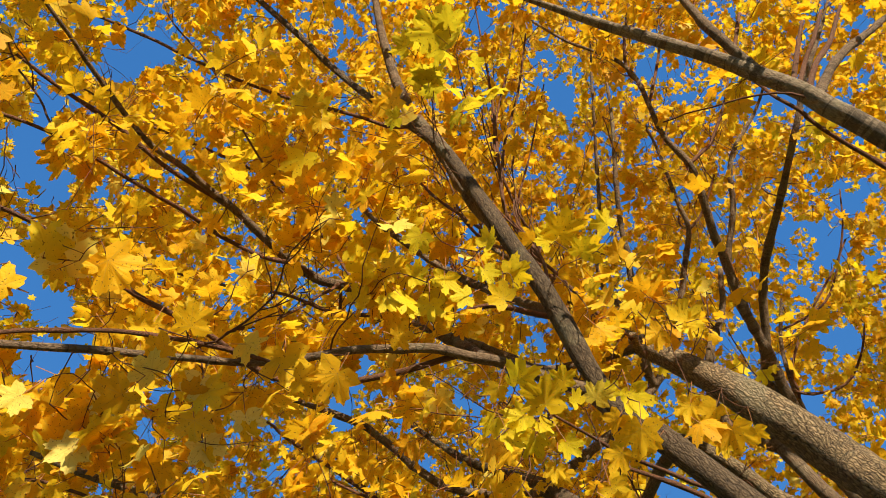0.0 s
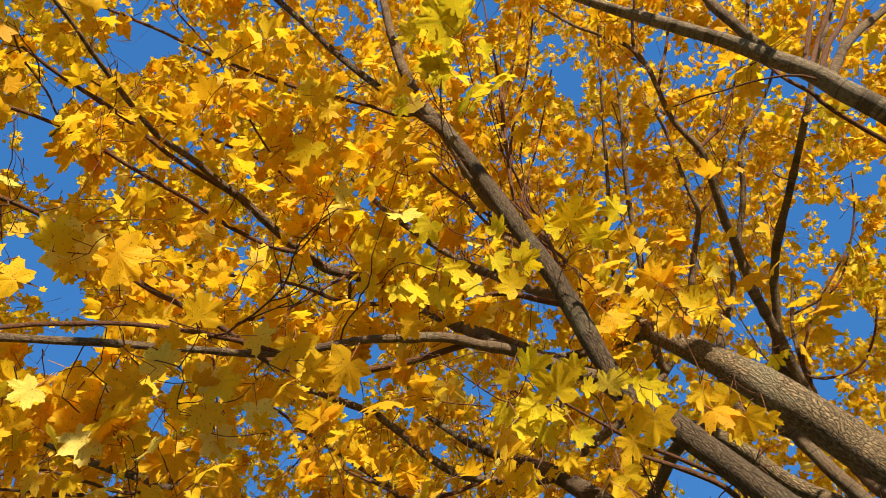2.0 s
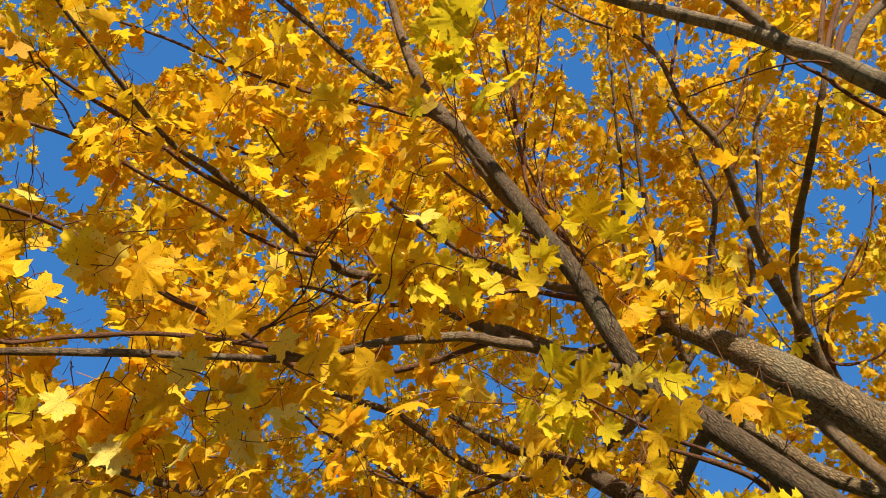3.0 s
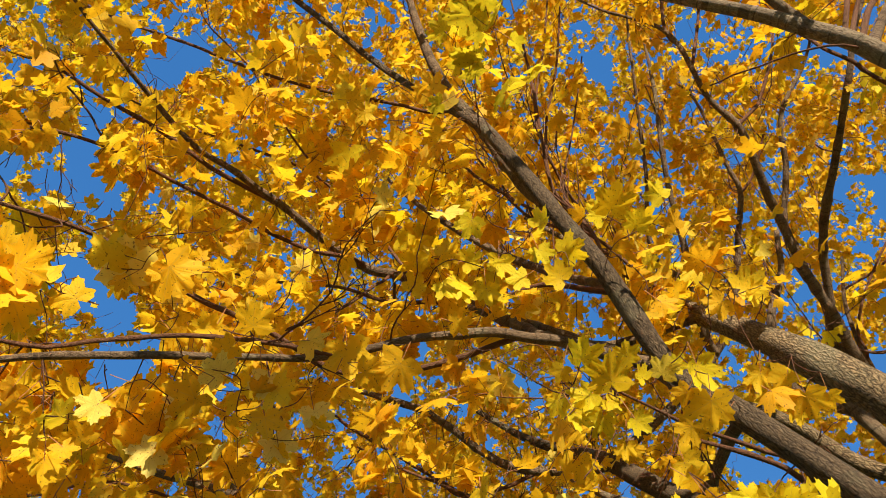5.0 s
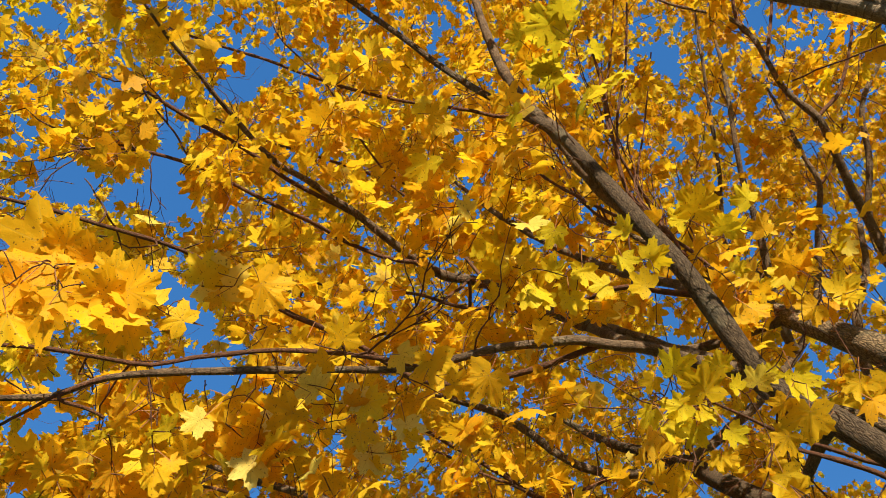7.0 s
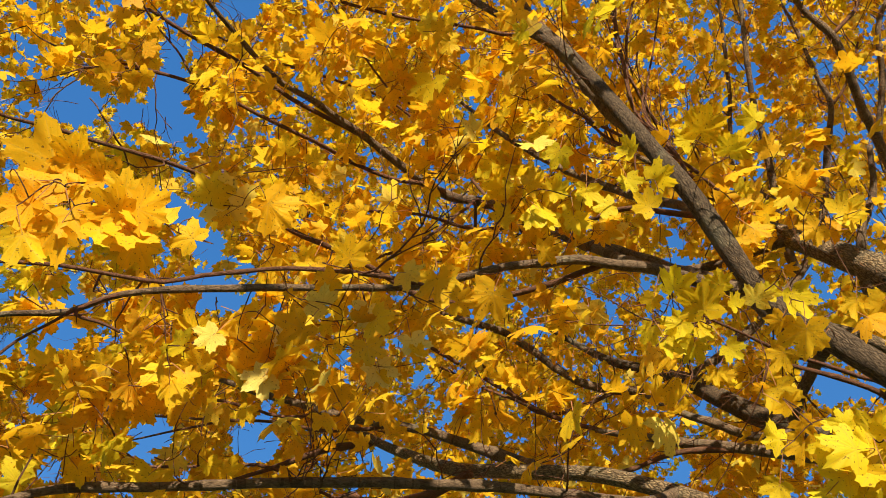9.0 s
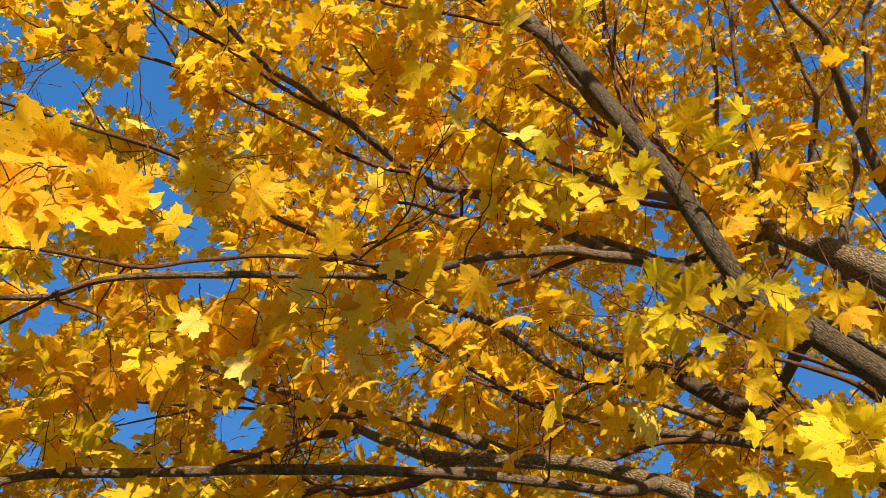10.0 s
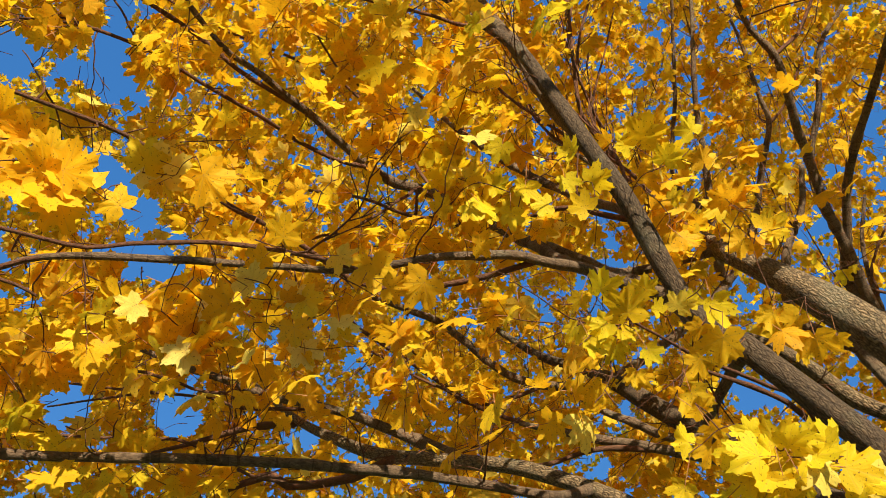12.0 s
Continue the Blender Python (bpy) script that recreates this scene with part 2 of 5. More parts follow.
def tube(line, sides, rough=0.0, lumps=0.0):
    """Vertices, faces and UVs of a tapered, slightly uneven stem along the line, closed at the tip."""
    n = len(line)
    ways = np.gradient(line[:, :3], axis=0)
    ways /= np.linalg.norm(ways, axis=1, keepdims=True) + 1e-9
    side = np.cross(ways[0], (0.3, 0.5, 0.81))
    side /= np.linalg.norm(side)
    angles = np.arange(sides) * 2 * np.pi / sides
    verts, along = [], 0.0
    lengths = np.r_[0, np.cumsum(np.linalg.norm(np.diff(line[:, :3], axis=0), axis=1))]
    for i in range(n):
        side = side - ways[i] * (side @ ways[i])
        side /= np.linalg.norm(side)
        other = np.cross(ways[i], side)
        for a in angles:
            r = line[i, 3]
            if rough:
                q = Vector((math.cos(a) * 1.3, math.sin(a) * 1.3, lengths[i] * 5 + line[0, 0] * 9))
                r *= 1 + rough * noise.noise(q) + lumps * max(0.0, noise.noise(q * 0.6 + Vector((7, 3, 1))) - 0.25)
            verts.append(line[i, :3] + r * (math.cos(a) * side + math.sin(a) * other))
    faces, uvs = [], []
    for i in range(n - 1):
        for k in range(sides):
            m = (k + 1) % sides
            faces.append((i * sides + k, i * sides + m, (i + 1) * sides + m, (i + 1) * sides + k))
            w = 2 * np.pi * line[i, 3] / sides
            uvs.append(((k * w, lengths[i]), ((k + 1) * w, lengths[i]), ((k + 1) * w, lengths[i + 1]), (k * w, lengths[i + 1])))
    for ring in (tuple(range(sides))[::-1], tuple(range((n - 1) * sides, n * sides))):
        faces.append(ring)
        uvs.append([(0.0, 0.0)] * sides)
    return verts, faces, uvs


def to_mesh(name, verts, faces, uvs, smooth=True):
    mesh = bpy.data.meshes.new(name)
    mesh.from_pydata([tuple(v) for v in verts], [], faces)
    layer = mesh.uv_layers.new(name="uv")
    layer.data.foreach_set("uv", np.concatenate([np.array(u, float).ravel() for u in uvs]))
    if smooth:
        mesh.polygons.foreach_set("use_smooth", np.ones(len(faces), bool))
    mesh.update()
    return mesh


def remember(line, every=1, owner=None):
    for row in line[::every]:
        NODES.append(row[:3].copy())
        RADII.append(row[3])
        OWNERS.append(owner or tree)


def rooted(rows):
    """The rows of a branch, led back to the wood that it springs from."""
    p = np.array(rows, float)
    where, thick = np.array(NODES), np.array(RADII)
    gap = np.linalg.norm(where - p[0, :3], axis=1)
    gap[thick < 0.9 * p[0, 3]] = 99
    gap += 0.6 * np.maximum(0, where[:, 2] - p[0, 2])
    onward = unit(p[1, :3] - p[0, :3])
    lead = (p[0, :3] - where) / (np.linalg.norm(p[0, :3] - where, axis=1, keepdims=True) + 1e-6)
    gap += np.where(gap > 0.06, 1.5 * np.maximum(0, 0.75 - lead @ onward), 0)
    k = int(gap.argmin())
    far = np.linalg.norm(where[k] - p[0, :3])
    if 0.02 < far < 3:
        start = [*where[k], min(thick[k], p[0, 3] * 1.15)]
        if far > 0.5:
            bend = (where[k] + p[0, :3]) / 2 + (0, 0, -0.08 * far)
            return np.vstack([start, [*bend, p[0, 3] * 1.1], p]), OWNERS[k]
        return np.vstack([start, p]), OWNERS[k]
    return p, OWNERS[k]


def limb(*rows, bark="limb"):
    line = curve_through(rows, 0.035)
    ob = part("limb", to_mesh("limb", *tube(line, 22, 0.10, 0.25)), MATERIALS[bark], tree)
    remember(line, 2, ob)


def branch(*rows):
    rows, owner = rooted(rows)
    line = curve_through(rows, 0.04)
    if rows[0][3] < 0.022 and rows[-1][2] > 5.5:
        line[:, 3] *= 0.64        # slender upright growth
    for i in range(5, len(line) - 3, int(knots.integers(5, 9))):     # swollen nodes
        line[i, 3] *= knots.uniform(1.05, 1.24)
    # a little crookedness, as grown wood has
    for row in line[1:]:
        w = noise.noise_vector(Vector(row[:3]) * 6)
        row[:3] += np.array(w) * min(0.006, row[3] * 0.35)
    remember(line, 2, owner)
    part("branch", to_mesh("branch", *tube(line, 12, 0.10, 0.35)), MATERIALS["branch" if rows[0][3] > 0.022 else "twig"], owner)


def add_twig(line, sides=5, spur=False):
    line = line.copy()
    for row in line[1:-1]:
        row[:3] += np.array(noise.noise_vector(Vector(row[:3]) * 9)) * min(0.016, 0.005 + row[3])
    if np.linalg.norm(line[-1, :3] - EYE) < 3.6 and len(line) > 4 and not spur:
        for row in line[2:-1:2]:      # short side shoots with buds
            if rng.uniform() < 0.15:
                way = unit(rng.normal(0, 1, 3))
                tip = row[:3] + way * rng.uniform(0.015, 0.06)
                add_twig(np.array([(*row[:3], 0.0013), (*((row[:3] + tip) / 2 + rng.normal(0, 0.004, 3)), 0.0011), (*tip, 0.0017), (*(tip + way * 0.006), 0.0008)]), 4, True)
    v, f, u = tube(line, sides)
    base = TWIG_COUNT[0]
    TWIG_COUNT[0] += len(v)
    TWIG_V.append(v)
    TWIG_F.extend(tuple(i + base for i in face) for face in f)
    TWIG_UV.extend(u)


def twig(*rows):
    rows, owner = rooted(rows)
    line = curve_through(rows, 0.05)
    for row in line[1:]:
        row[:3] += np.array(noise.noise_vector(Vector(row[:3]) * 9)) * 0.008
    remember(line, 2, owner)
    part("twig", to_mesh("twig", *tube(line, 8, 0.08, 0.5)), MATERIALS["twig"], owner)


def build_trunk():
    rows = [(1.98, 1.72, -0.1, 0.34), (1.96, 1.73, 0.25, 0.27), (1.93, 1.74, 0.9, 0.24), (1.90, 1.75, 1.5, 0.26), (1.91, 1.72, 2.1, 0.21), (1.97, 1.68, 2.5, 0.12)]
    line = curve_through(rows, 0.05)
    part("trunk", to_mesh("trunk", *tube(line, 28, 0.12, 0.2)), MATERIALS["limb"], tree)


build_trunk()
limb((1.86, 1.7, 1.99, 0.22), (1.274, 1.798, 2.894, 0.0758), (1.217, 1.898, 3.128, 0.0696), (1.117, 1.933, 3.344, 0.0661), (1.016, 1.983, 3.55, 0.0602), (0.917, 2.103, 3.829, 0.0497), (0.845, 2.241, 4.097, 0.0421), (0.76, 2.467, 4.547, 0.0289), (0.588, 2.706, 5.229, 0.0202), (0.241, 2.872, 5.956, 0.0116))
limb((1.840, 1.760, 1.850, 0.1500), (0.961, 1.687, 2.586, 0.0399), (0.848, 1.688, 2.738, 0.0394), (0.735, 1.709, 2.927, 0.0390), (0.605, 1.720, 3.124, 0.0366), (0.515, 1.720, 3.224, 0.0320), (0.447, 1.679, 3.355, 0.0331), (0.383, 1.624, 3.546, 0.0342), (0.329, 1.572, 3.685, 0.0325), (0.224, 1.517, 3.935, 0.0301), (0.124, 1.486, 4.227, 0.0283), (0.006, 1.455, 4.547, 0.0271), (-0.176, 1.456, 4.853, 0.0179), (-0.364, 1.451, 5.175, 0.0170), (-0.561, 1.425, 5.518, 0.0171), (-0.721, 1.369, 5.775, 0.0166), (-0.992, 1.328, 6.267, 0.0167), (-1.406, 1.175, 6.850, 0.0126), bark="dark")
limb((1.95, 1.64, 2.13, 0.2), (2.35, 1.42, 3.16, 0.16), (1.968, 1.467, 3.939, 0.0621), (1.824, 1.394, 4.107, 0.0492), (1.639, 1.313, 4.28, 0.0439), (1.557, 1.285, 4.383, 0.0414), (1.48, 1.256, 4.498, 0.0378), (1.333, 1.237, 4.69, 0.0338), (1.194, 1.214, 4.825, 0.0309), (0.992, 1.193, 5.016, 0.0281), (0.822, 1.183, 5.202, 0.024), (0.663, 1.156, 5.337, 0.019), (0.343, 1.124, 5.716, 0.0121), bark="smooth")
limb((1.7, 1.84, 1.81, 0.1), (0.668, 2.424, 2.739, 0.0464), (0.46, 2.421, 2.9, 0.0382), (0.317, 2.516, 3.056, 0.0344), (0.144, 2.614, 3.202, 0.0333), (-0.083, 2.71, 3.34, 0.0316), (-0.345, 2.828, 3.451, 0.0305), (-0.709, 3.018, 3.613, 0.031), (-1.008, 3.17, 3.82, 0.0273), (-1.282, 3.304, 4.049, 0.0214), (-1.641, 3.423, 4.408, 0.0132))
limb((1.9, 1.9, 2.12, 0.14), (1.324, 3.148, 3.386, 0.0612), (1.251, 3.536, 3.838, 0.063), (1.095, 3.911, 4.285, 0.0645), (0.945, 4.077, 4.511, 0.0644), (0.78, 4.207, 4.767, 0.0637), (0.607, 4.328, 5.028, 0.0574), (0.374, 4.464, 5.263, 0.0428), (0.061, 4.637, 5.585, 0.0306), (-0.325, 4.77, 6.06, 0.0186), bark="dark")
limb((1.92, 1.85, 2.11, 0.11), (1.686, 2.706, 3.43, 0.0374), (1.512, 2.722, 3.536, 0.0353), (1.358, 2.729, 3.649, 0.0347), (1.286, 2.709, 3.722, 0.0343), (1.192, 2.675, 3.804, 0.0322), (1.065, 2.672, 3.925, 0.0239), (0.946, 2.771, 4.096, 0.0136))
branch((0.01, 1.618, 4.873, 0.0329), (-0.078, 1.595, 5.071, 0.0317), (-0.185, 1.527, 5.358, 0.0278), (-0.27, 1.414, 5.74, 0.0237), (-0.316, 1.318, 6.05, 0.0201), (-0.367, 1.177, 6.513, 0.0132))
branch((1.379, 1.249, 4.647, 0.0268), (1.356, 1.231, 4.756, 0.024), (1.284, 1.173, 4.856, 0.0232), (1.227, 1.13, 5.006, 0.0215), (1.16, 1.055, 5.301, 0.0152))
branch((1.506, 1.264, 4.482, 0.0139), (1.628, 1.234, 4.701, 0.0124), (1.799, 1.23, 4.953, 0.012), (1.967, 1.16, 5.251, 0.0076))
branch((1.542, 1.282, 4.47, 0.0214), (1.782, 1.253, 4.815, 0.0197), (2.013, 1.251, 5.067, 0.0185), (2.402, 1.227, 5.461, 0.012))
branch((1.468, 1.25, 4.527, 0.0119), (1.602, 1.211, 4.839, 0.0105), (1.728, 1.178, 5.109, 0.0086))
branch((1.485, 1.255, 4.512, 0.0108), (1.628, 1.271, 4.797, 0.0105), (1.721, 1.224, 4.955, 0.0096), (1.872, 1.175, 5.238, 0.0076))
branch((1.309, 1.245, 4.745, 0.0114), (1.405, 1.26, 5.043, 0.0099), (1.559, 1.232, 5.433, 0.008))
branch((1.978, 1.633, 4.371, 0.0122), (1.933, 1.636, 4.551, 0.0116), (1.744, 1.551, 4.727, 0.0096), (1.669, 1.497, 4.824, 0.0091), (1.591, 1.468, 4.903, 0.0086), (1.612, 1.514, 5.238, 0.0084))
branch((1.95, 2.04, 2.9, 0.09), (2.206, 3.484, 4.122, 0.0405), (2.23, 3.648, 4.741, 0.0389), (2.162, 3.595, 5.02, 0.0351), (2.06, 3.381, 5.228, 0.0328), (1.952, 3.2, 5.412, 0.0304), (1.887, 3.042, 5.581, 0.0293), (1.846, 2.922, 5.725, 0.0282), (1.782, 2.771, 5.829, 0.0267), (1.725, 2.578, 5.962, 0.0253), (1.661, 2.426, 6.066, 0.0239), (1.528, 2.313, 6.263, 0.0187), (1.467, 2.177, 6.478, 0.0176), (1.429, 2.082, 6.666, 0.0164), (1.327, 1.999, 6.842, 0.0137), (1.135, 1.95, 6.993, 0.0108), (0.963, 1.912, 7.136, 0.0095), (0.715, 1.825, 7.434, 0.0082))
branch((1.661, 2.426, 6.066, 0.0211), (1.812, 2.394, 6.215, 0.0197), (1.9, 2.385, 6.346, 0.0183), (2.08, 2.235, 6.7, 0.0152), (2.249, 2.12, 7.151, 0.01))
branch((1.429, 2.082, 6.666, 0.0187), (1.379, 2.046, 6.811, 0.0171), (1.419, 1.934, 7.135, 0.0158), (1.543, 1.811, 7.59, 0.0104))
branch((1.468, 2.168, 6.485, 0.0183), (1.634, 2.035, 6.949, 0.0155), (1.764, 1.905, 7.409, 0.0122))
branch((2.209, 3.644, 4.926, 0.0334), (2.068, 3.558, 5.165, 0.0293), (2.065, 3.313, 5.336, 0.0276), (2.063, 3.065, 5.509, 0.0259), (2.062, 2.827, 5.553, 0.0253), (2.085, 2.578, 5.606, 0.0232), (2.114, 2.322, 5.664, 0.021), (2.151, 2.031, 5.746, 0.019), (2.27, 1.829, 6.013, 0.0162), (2.462, 1.711, 6.345, 0.0135), (2.648, 1.576, 6.689, 0.0088))
branch((2.092, 3.416, 5.265, 0.0207), (2.061, 3.385, 5.896, 0.0209), (2.081, 3.211, 6.14, 0.0213), (2.169, 3.001, 6.411, 0.0197), (2.212, 2.742, 6.715, 0.0181), (2.507, 2.535, 7.112, 0.0125), (2.69, 2.402, 7.455, 0.0086))
branch((1.764, 4.159, 6.078, 0.0296), (1.996, 3.791, 6.708, 0.0244), (2.088, 3.56, 6.995, 0.0225), (2.038, 3.419, 7.213, 0.0183), (1.935, 3.128, 7.536, 0.0139), (1.861, 2.964, 7.892, 0.0096))
branch((1.843, 3.945, 5.254, 0.0366), (1.868, 3.732, 5.648, 0.0285), (2.043, 3.639, 5.962, 0.0237), (2.126, 3.487, 6.314, 0.0184))
branch((1.491, 4.004, 5.935, 0.0327), (1.467, 3.515, 6.519, 0.0253), (1.436, 3.298, 6.792, 0.0215), (1.443, 3.042, 7.094, 0.0196), (1.487, 2.808, 7.502, 0.0158), (1.517, 2.57, 8.036, 0.0118))
branch((1.273, 3.765, 6.583, 0.0196), (1.335, 3.37, 7.105, 0.0158), (1.352, 2.998, 7.487, 0.0137), (1.369, 2.67, 7.839, 0.0116), (1.434, 2.384, 8.407, 0.0097))
branch((0.409, 1.852, 4.087, 0.0141), (0.455, 2.065, 4.575, 0.0127), (0.359, 2.204, 5.207, 0.0133), (0.356, 2.14, 5.617, 0.0135), (0.365, 2.001, 6.203, 0.0129), (0.348, 1.838, 6.804, 0.0112), (0.319, 1.665, 7.29, 0.0079))
branch((0.359, 2.204, 5.207, 0.0148), (0.405, 2.152, 5.854, 0.0132), (0.548, 1.964, 6.356, 0.0123), (0.663, 1.797, 6.964, 0.0095))
branch((0.356, 2.14, 5.617, 0.0127), (0.365, 2.077, 6.027, 0.0118), (0.505, 1.911, 6.636, 0.011), (0.604, 1.725, 7.135, 0.0077))
branch((0.447, 2.221, 4.831, 0.0124), (0.455, 2.34, 5.481, 0.0111), (0.597, 2.257, 6.031, 0.0086), (0.761, 2.063, 6.659, 0.0075))
branch((0.474, 2.099, 4.551, 0.0127), (0.285, 2.415, 5.301, 0.0155), (0.012, 2.502, 5.842, 0.0138), (-0.191, 2.539, 6.299, 0.0112))
branch((0.412, 2.299, 4.898, 0.0141), (0.24, 2.488, 5.371, 0.0143), (0.098, 2.599, 5.899, 0.0123), (-0.034, 2.599, 6.383, 0.0095))
branch((0.588, 2.906, 5.211, 0.0291), (0.292, 3.161, 5.756, 0.0275), (-0.096, 3.26, 6.286, 0.0261), (-0.508, 3.217, 6.792, 0.0215), (-0.818, 3.189, 7.291, 0.0137))
branch((0.15, 3.206, 5.965, 0.0152), (-0.082, 3.29, 6.387, 0.0143), (-0.425, 3.182, 6.941, 0.0109))
branch((0.563, 2.037, 3.56, 0.0348), (0.417, 2.081, 3.769, 0.0249), (0.229, 2.27, 4.059, 0.0244), (0.073, 2.464, 4.407, 0.0273), (-0.147, 2.549, 4.707, 0.0282), (-0.412, 2.48, 4.869, 0.0274), (-0.56, 2.427, 4.902, 0.0274), (-0.685, 2.39, 4.924, 0.026), (-0.849, 2.246, 4.959, 0.0242), (-1.101, 1.897, 4.951, 0.019), (-1.236, 1.685, 4.912, 0.0156), (-1.358, 1.5, 4.855, 0.0125), (-1.489, 1.209, 4.872, 0.0108), (-1.566, 1.011, 4.886, 0.0093), (-1.621, 0.852, 4.873, 0.0079), (-1.71, 0.708, 4.971, 0.0056))
branch((-0.776, 2.269, 4.884, 0.0113), (-0.949, 2.191, 4.872, 0.0111), (-1.121, 2.078, 4.885, 0.011), (-1.218, 1.805, 4.707, 0.0101), (-1.342, 1.533, 4.528, 0.0087), (-1.435, 1.372, 4.454, 0.0078), (-1.509, 1.262, 4.407, 0.0075), (-1.694, 1.108, 4.326, 0.0061), (-1.85, 1.036, 4.25, 0.0049))
branch((-1.136, 1.986, 5.071, 0.0113), (-1.383, 1.773, 5.091, 0.0124), (-1.582, 1.547, 5.121, 0.012), (-1.783, 1.357, 5.125, 0.0104), (-1.957, 1.167, 5.131, 0.0076))
branch((-0.648, 2.419, 5.271, 0.0139), (-0.794, 2.26, 5.378, 0.0124), (-0.999, 2.078, 5.499, 0.0124), (-1.281, 1.947, 5.582, 0.0124), (-1.41, 1.891, 5.617, 0.0124), (-1.716, 1.766, 5.696, 0.0108), (-2.153, 1.592, 5.927, 0.0063))
branch((-0.258, 1.786, 5.481, 0.0163), (-0.472, 1.763, 5.612, 0.0151), (-0.875, 1.699, 5.767, 0.0147), (-1.273, 1.596, 5.949, 0.0143), (-1.685, 1.457, 6.157, 0.0146), (-2.092, 1.334, 6.353, 0.0132), (-2.43, 1.22, 6.544, 0.0084))
branch((-0.277, 2.107, 4.523, 0.0089), (-0.336, 2.055, 4.559, 0.0089), (-0.422, 1.971, 4.614, 0.0089), (-0.619, 1.831, 4.768, 0.0084), (-0.82, 1.717, 4.902, 0.0078), (-0.902, 1.657, 5.003, 0.0079), (-1.014, 1.512, 5.162, 0.0074), (-1.141, 1.364, 5.384, 0.0069), (-1.357, 1.199, 5.614, 0.0063), (-1.444, 1.115, 5.792, 0.0058))
branch((0.546, 2.005, 3.582, 0.029), (0.382, 1.935, 3.589, 0.023), (0.203, 1.846, 3.598, 0.0198), (0.084, 1.799, 3.591, 0.0187), (-0.065, 1.733, 3.571, 0.0174), (-0.2, 1.694, 3.534, 0.0153), (-0.34, 1.66, 3.492, 0.0141), (-0.468, 1.639, 3.442, 0.0129), (-0.585, 1.609, 3.398, 0.0127), (-0.693, 1.567, 3.363, 0.0108), (-0.896, 1.347, 3.177, 0.0102), (-1.083, 1.229, 3.079, 0.0096), (-1.198, 1.154, 3.014, 0.0092), (-1.275, 1.122, 2.971, 0.0084), (-1.346, 1.099, 2.91, 0.0082), (-1.454, 1.045, 2.867, 0.0073), (-1.555, 1.013, 2.833, 0.0059))
branch((-0.566, 1.607, 3.4, 0.0076), (-0.628, 1.573, 3.398, 0.0075), (-0.763, 1.4, 3.279, 0.0073), (-0.901, 1.324, 3.236, 0.0067), (-1.015, 1.275, 3.188, 0.0066), (-1.093, 1.22, 3.126, 0.0064), (-1.17, 1.176, 3.067, 0.0058), (-1.252, 1.112, 3.038, 0.0057), (-1.365, 1.02, 3.002, 0.0055), (-1.454, 0.961, 2.967, 0.0053), (-1.553, 0.913, 2.948, 0.0039))
branch((0.197, 2.567, 3.147, 0.0238), (0.069, 2.36, 3.005, 0.0183), (-0.085, 2.23, 2.953, 0.0167), (-0.321, 2.068, 2.91, 0.016), (-0.494, 1.979, 2.884, 0.0157), (-0.817, 1.819, 2.822, 0.015), (-0.997, 1.74, 2.786, 0.0147), (-1.246, 1.654, 2.742, 0.0136), (-1.46, 1.568, 2.705, 0.0133), (-1.574, 1.514, 2.662, 0.0123), (-1.599, 1.476, 2.622, 0.012), (-1.736, 1.438, 2.559, 0.0096))
branch((-0.36, 2.99, 3.575, 0.0296), (-0.473, 3.115, 3.712, 0.0286), (-0.637, 3.176, 3.825, 0.0271), (-0.832, 3.129, 3.892, 0.0247), (-0.99, 3.113, 3.941, 0.0222), (-1.138, 3.104, 3.985, 0.0211), (-1.335, 3.046, 3.995, 0.0211), (-1.584, 2.933, 4.041, 0.0197), (-1.778, 2.854, 4.069, 0.0183), (-2.001, 2.746, 4.117, 0.0113))
branch((-1.255, 3.333, 4.029, 0.0207), (-1.482, 3.313, 4, 0.0192), (-1.633, 3.315, 3.967, 0.0177), (-1.808, 3.326, 3.921, 0.0133), (-2.042, 3.335, 3.864, 0.0089))
branch((-1.087, 2.885, 3.381, 0.0191), (-1.156, 2.837, 3.408, 0.0179), (-1.321, 2.932, 3.425, 0.016), (-1.428, 2.951, 3.387, 0.0136))
branch((1.067, 3.832, 4.213, 0.0272), (0.818, 3.844, 4.218, 0.026), (0.617, 3.789, 4.291, 0.0248), (0.459, 3.8, 4.383, 0.0206), (0.276, 3.85, 4.57, 0.0132))
branch((1.224, 3.652, 3.866, 0.0275), (0.999, 3.743, 4.009, 0.0274), (0.778, 3.764, 4.078, 0.0281), (0.587, 3.79, 4.15, 0.0272), (0.384, 3.821, 4.215, 0.0263), (0.217, 3.857, 4.283, 0.0222), (-0.055, 3.945, 4.418, 0.0132))
branch((0.672, 3.783, 4.107, 0.0165), (0.455, 3.787, 4.125, 0.0166), (0.268, 3.787, 4.086, 0.0136), (0.122, 3.8, 4.044, 0.0121), (-0.086, 3.791, 4.009, 0.0076))
branch((0.944, 2.281, 3.257, 0.011), (0.818, 2.204, 3.298, 0.0092), (0.714, 2.156, 3.318, 0.0082), (0.604, 2.113, 3.333, 0.0064))
branch((0.858, 2.058, 3.165, 0.0084), (0.757, 2.012, 3.184, 0.0076), (0.622, 1.914, 3.174, 0.0066), (0.507, 1.826, 3.159, 0.0057), (0.367, 1.678, 3.125, 0.0039), (0.246, 1.576, 3.121, 0.003))
branch((0.859, 3.163, 3.813, 0.0279), (0.873, 2.988, 3.834, 0.0259), (0.912, 2.822, 3.853, 0.0263), (0.965, 2.669, 3.863, 0.0279))
